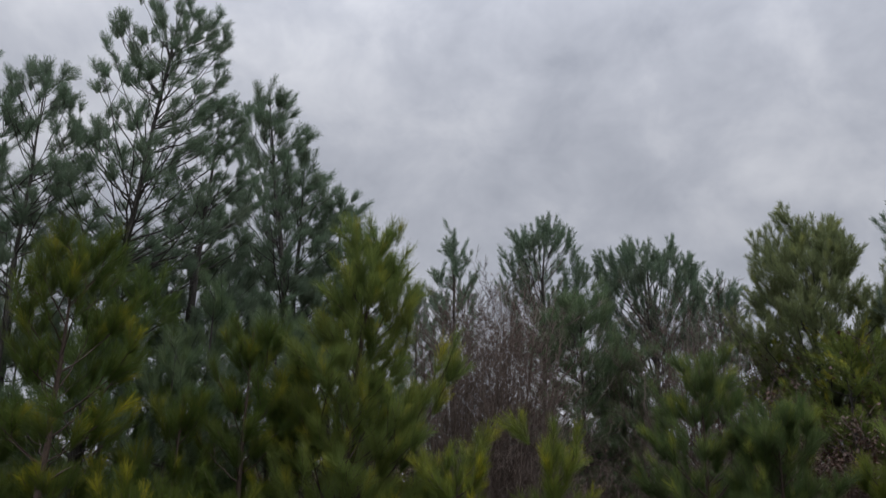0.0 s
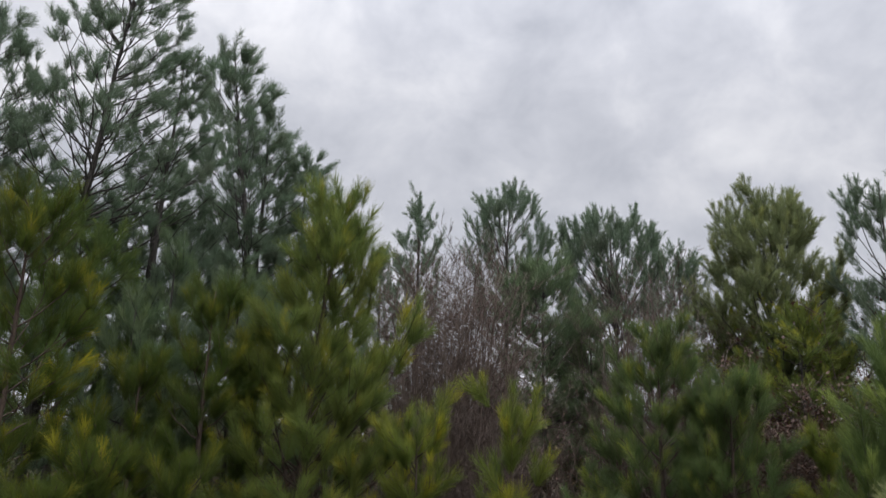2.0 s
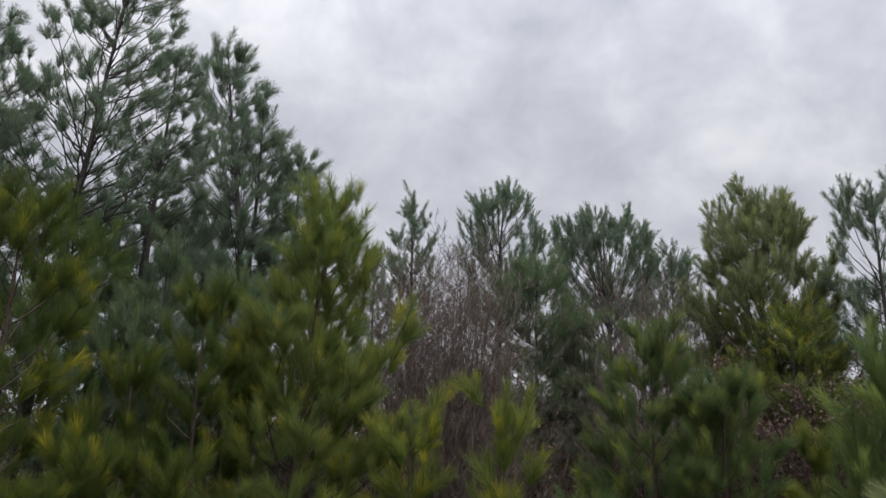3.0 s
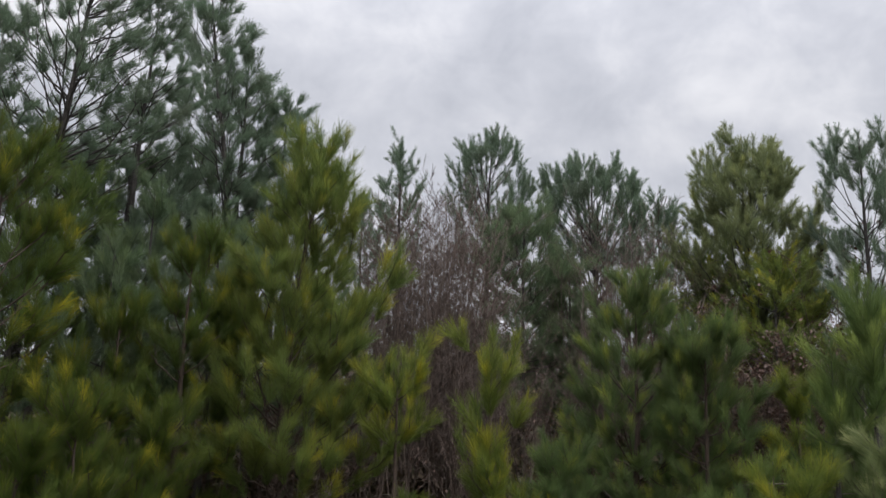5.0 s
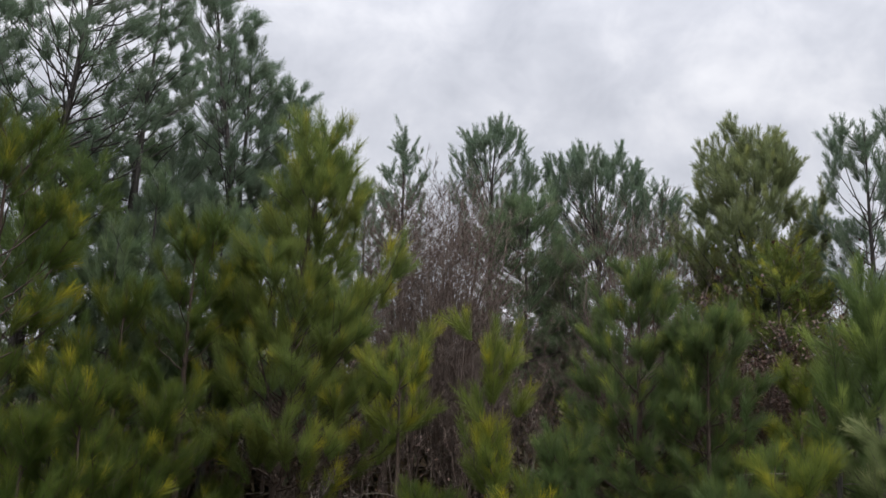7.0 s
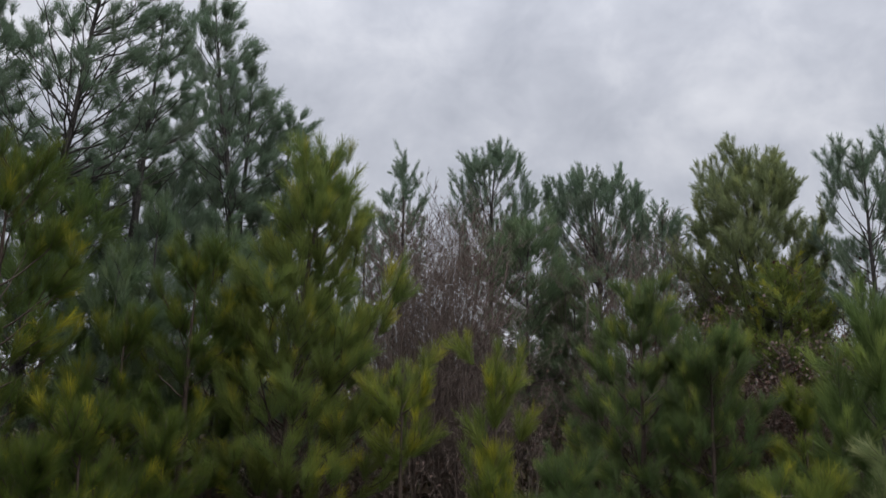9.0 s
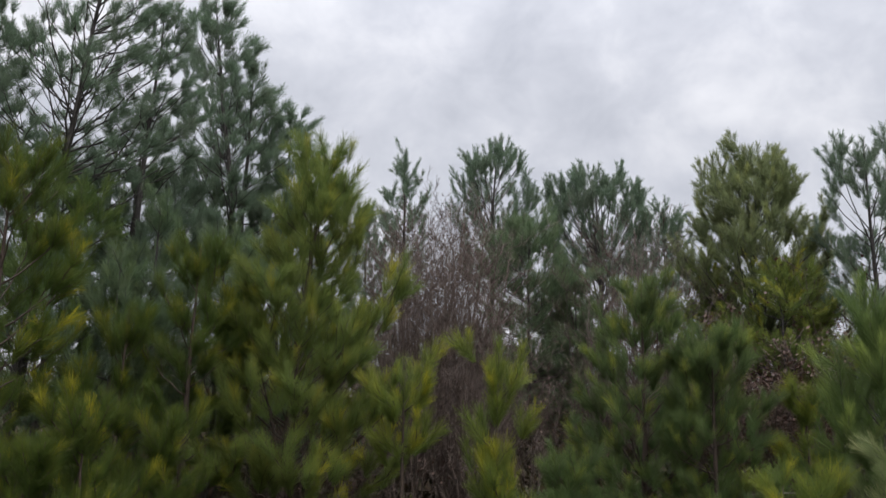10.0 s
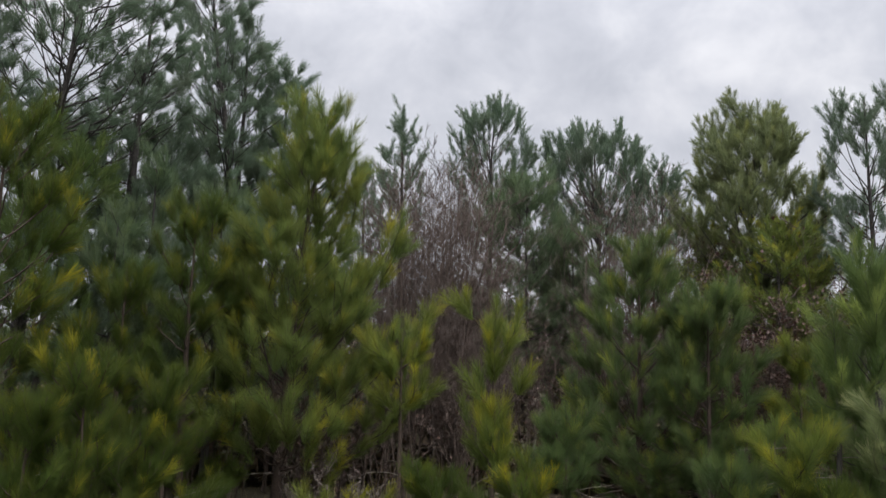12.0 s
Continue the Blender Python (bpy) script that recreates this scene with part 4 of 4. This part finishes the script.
thicket = [bare_sapling(5.4, 40 + k, GREY_BARK if k % 3 == 0 else RED_TWIG, 8,
                        "slender bare sapling with pale grey stem" if k % 3 == 0 else "slender bare sapling with reddish brown twigs", "bare saplings") for k in range(9)]
rng = np.random.default_rng(5)
spots = []
for k in range(112):
    b = 1.0 - 7.8 * rng.random()
    d = 10.5 + 3.8 * rng.random()
    rise = 16.0 - 0.4 * abs(b + 3.2) ** 1.6
    spots.append((*polar(b, d), (1.65 + d * math.tan(radians(rise)) * rng.uniform(0.7, 1.02)) / 5.65))
for k in range(55):
    b = -13.0 - 9.5 * rng.random()
    d = 11.0 + 3.5 * rng.random()
    rise = 14.8 - 0.3 * abs(b + 17) ** 1.4
    spots.append((*polar(b, d), (1.65 + d * math.tan(radians(rise)) * rng.uniform(0.65, 1.0)) / 5.65))
for k in range(20):
    b = 0.6 - 8.6 * rng.random()
    d = 9.8 + 1.8 * rng.random()
    spots.append((*polar(b, d), rng.uniform(0.42, 0.66)))
spots.append((*polar(-21.7, 12.5), 0.8))
scatter(thicket, spots, 6)

# ---- shrubs with withered leaves, low brush ----
for k, (b, d, h, wd) in enumerate(((-21.5, 12, 3.2, 0.9), (-23.5, 11, 2.6, 1.0), (-26, 11.5, 2.6, 1.0), (-28, 12.5, 3.0, 1.0), (-24.5, 13, 3.6, 0.9),
                                   (-21, 14, 3.6, 0.9), (-30, 13, 3.0, 1.0), (-25, 9.8, 2.5, 0.8), (-27.2, 10, 2.4, 0.8), (-28.8, 10.3, 2.5, 0.8), (-23.6, 10.5, 3.0, 0.7), (-26.4, 14, 3.7, 0.9), (-28.2, 14, 3.6, 0.9), (-30.2, 11.6, 4.1, 1.0))):
    shrub(polar(b, d), h, wd, 70 + k, RED_TWIG, DEAD_LEAF, 1900, "bushy shrub with rust brown dead leaves", "rust brown shrubs", 11, 0.05)
for k, (b, d, h, wd) in enumerate(((-10.5, 11, 2.6, 0.8), (-12.5, 12, 2.4, 0.8), (-9, 12, 2.2, 0.7), (-13.5, 11.5, 2.2, 0.7))):
    shrub(polar(b, d), h, wd, 90 + k, RED_TWIG, TAN_LEAF, 170, "leggy shrub with tan withered leaves", "tan shrubs", 9, 0.045)
for k, (b, d, h) in enumerate(((0.5, 12, 2.9), (-1.2, 13, 3.4), (-2.6, 12, 3.1), (-4, 13.2, 3.6), (-5.4, 12.2, 3.2), (-6.8, 13, 3.4), (-8, 12, 2.7), (-3.2, 11, 2.2),
                               (-1, 10.8, 2.0), (-15, 13, 2.6), (-17, 13.5, 2.8), (-19, 13, 2.9), (-4.3, 10.2, 2.1), (-5.6, 10, 1.9), (-7.6, 10.6, 2.3))):
    shrub(polar(b, d), h, 0.75, 130 + k, RED_TWIG, DEAD_LEAF, 0, "twiggy bare reddish brown shrub", "bare shrubs", 13)
for k, (b, d, h) in enumerate(((13, 10, 1.7), (10.5, 9.6, 1.5), (8, 10.2, 1.9), (6.2, 9.4, 1.5), (4.4, 10, 1.8), (2.6, 9.3, 1.5), (0.8, 9.8, 1.7), (-1, 9.2, 1.4), (16, 10, 1.8), (19, 10.5, 1.9),
                               (7, 11.2, 2.3), (3.5, 11.3, 2.2), (11.5, 11.4, 2.3), (-6, 9.4, 1.4), (-9.5, 9.2, 1.3), (5.2, 8.6, 1.1), (3.6, 8.4, 1.1))):
    shrub(polar(b, d), h, 0.7, 150 + k, RED_TWIG, DEAD_LEAF, 130, "low tangled brown shrub with a few dead leaves", "brown brush under the pines", 7, 0.042)
for k, (b, d) in enumerate(((5.6, 7.6), (2.4, 6.8))):
    shrub(polar(b, d), 0.8, 0.45, 110 + k, GREY_BARK, TAN_LEAF, 0, "low tangle of grey dead twigs", "dead twig tangles", 4, 0.04, "dead_brush")


def brush_belt():
    """Undergrowth and far scrub: uncountable leaves and stems on low mounds."""
    rng = np.random.default_rng(8)
    n = 95000
    b = np.clip(rng.normal(0, 1, n), -2.4, 2.4) * 14 + rng.uniform(-26, 24, n)
    d = 10.5 + 40 * rng.random(n) ** 1.3
    top = 2.1 + 0.8 * np.sin(b * 0.5) + 0.5 * np.sin(b * 1.7 + d) + 0.02 * d
    top = np.minimum(top, 0.28 * (d - 8.5))
    z = np.maximum(0.05, top * rng.random(n) ** 0.8)
    p = np.column_stack([-d * np.sin(np.radians(b)), d * np.cos(np.radians(b)), z])
    dr = norm(rng.normal(0, 1, (n, 3)) + np.array([0, 0, 0.6]))
    a, _ = frames_for(dr)
    s = rng.uniform(0.12, 0.3, n)[:, None]
    return triangles("undergrowth", np.stack([p - a * s * 0.28, p + a * s * 0.28, p + dr * s], 1), BRUSH_LEAF)


tagged(new("undergrowth", brush_belt()), "low brown and green scrub behind the pines", "undergrowth", kind="stuff")


def grass():
    rng = np.random.default_rng(9)
    n = 34000
    b = rng.uniform(0, 2 * np.pi, n)
    d = 17 * np.sqrt(rng.random(n))
    patch = np.sin(d * np.cos(b) * 0.9 + 1) + np.sin(d * np.sin(b) * 0.7) + 0.6 * np.sin(d * 1.3 + 3 * b)
    keep = (rng.random(n) < 0.55 + 0.25 * patch) & (rng.random(n) > (d / 17) ** 4) & (d > 0.5)
    b, d, n = b[keep], d[keep], int(keep.sum())
    p = np.column_stack([d * np.cos(b), d * np.sin(b), np.zeros(n)])
    p[:, 2] = [GROUND(x, y) - 0.01 for x, y, _ in p]
    h = rng.uniform(0.15, 0.55, n)[:, None]
    lean = rng.normal(0, 0.35, (n, 3)) * (1, 1, 0) + np.array([0, 0, 1.0])
    a, _ = frames_for(norm(lean))
    return triangles("dry_grass", np.stack([p - a * 0.006, p + a * 0.006, p + lean * h], 1), DRY_GRASS)


tagged(new("dry_grass", grass()), "dry straw coloured grass among the young pines", "grass", kind="stuff")
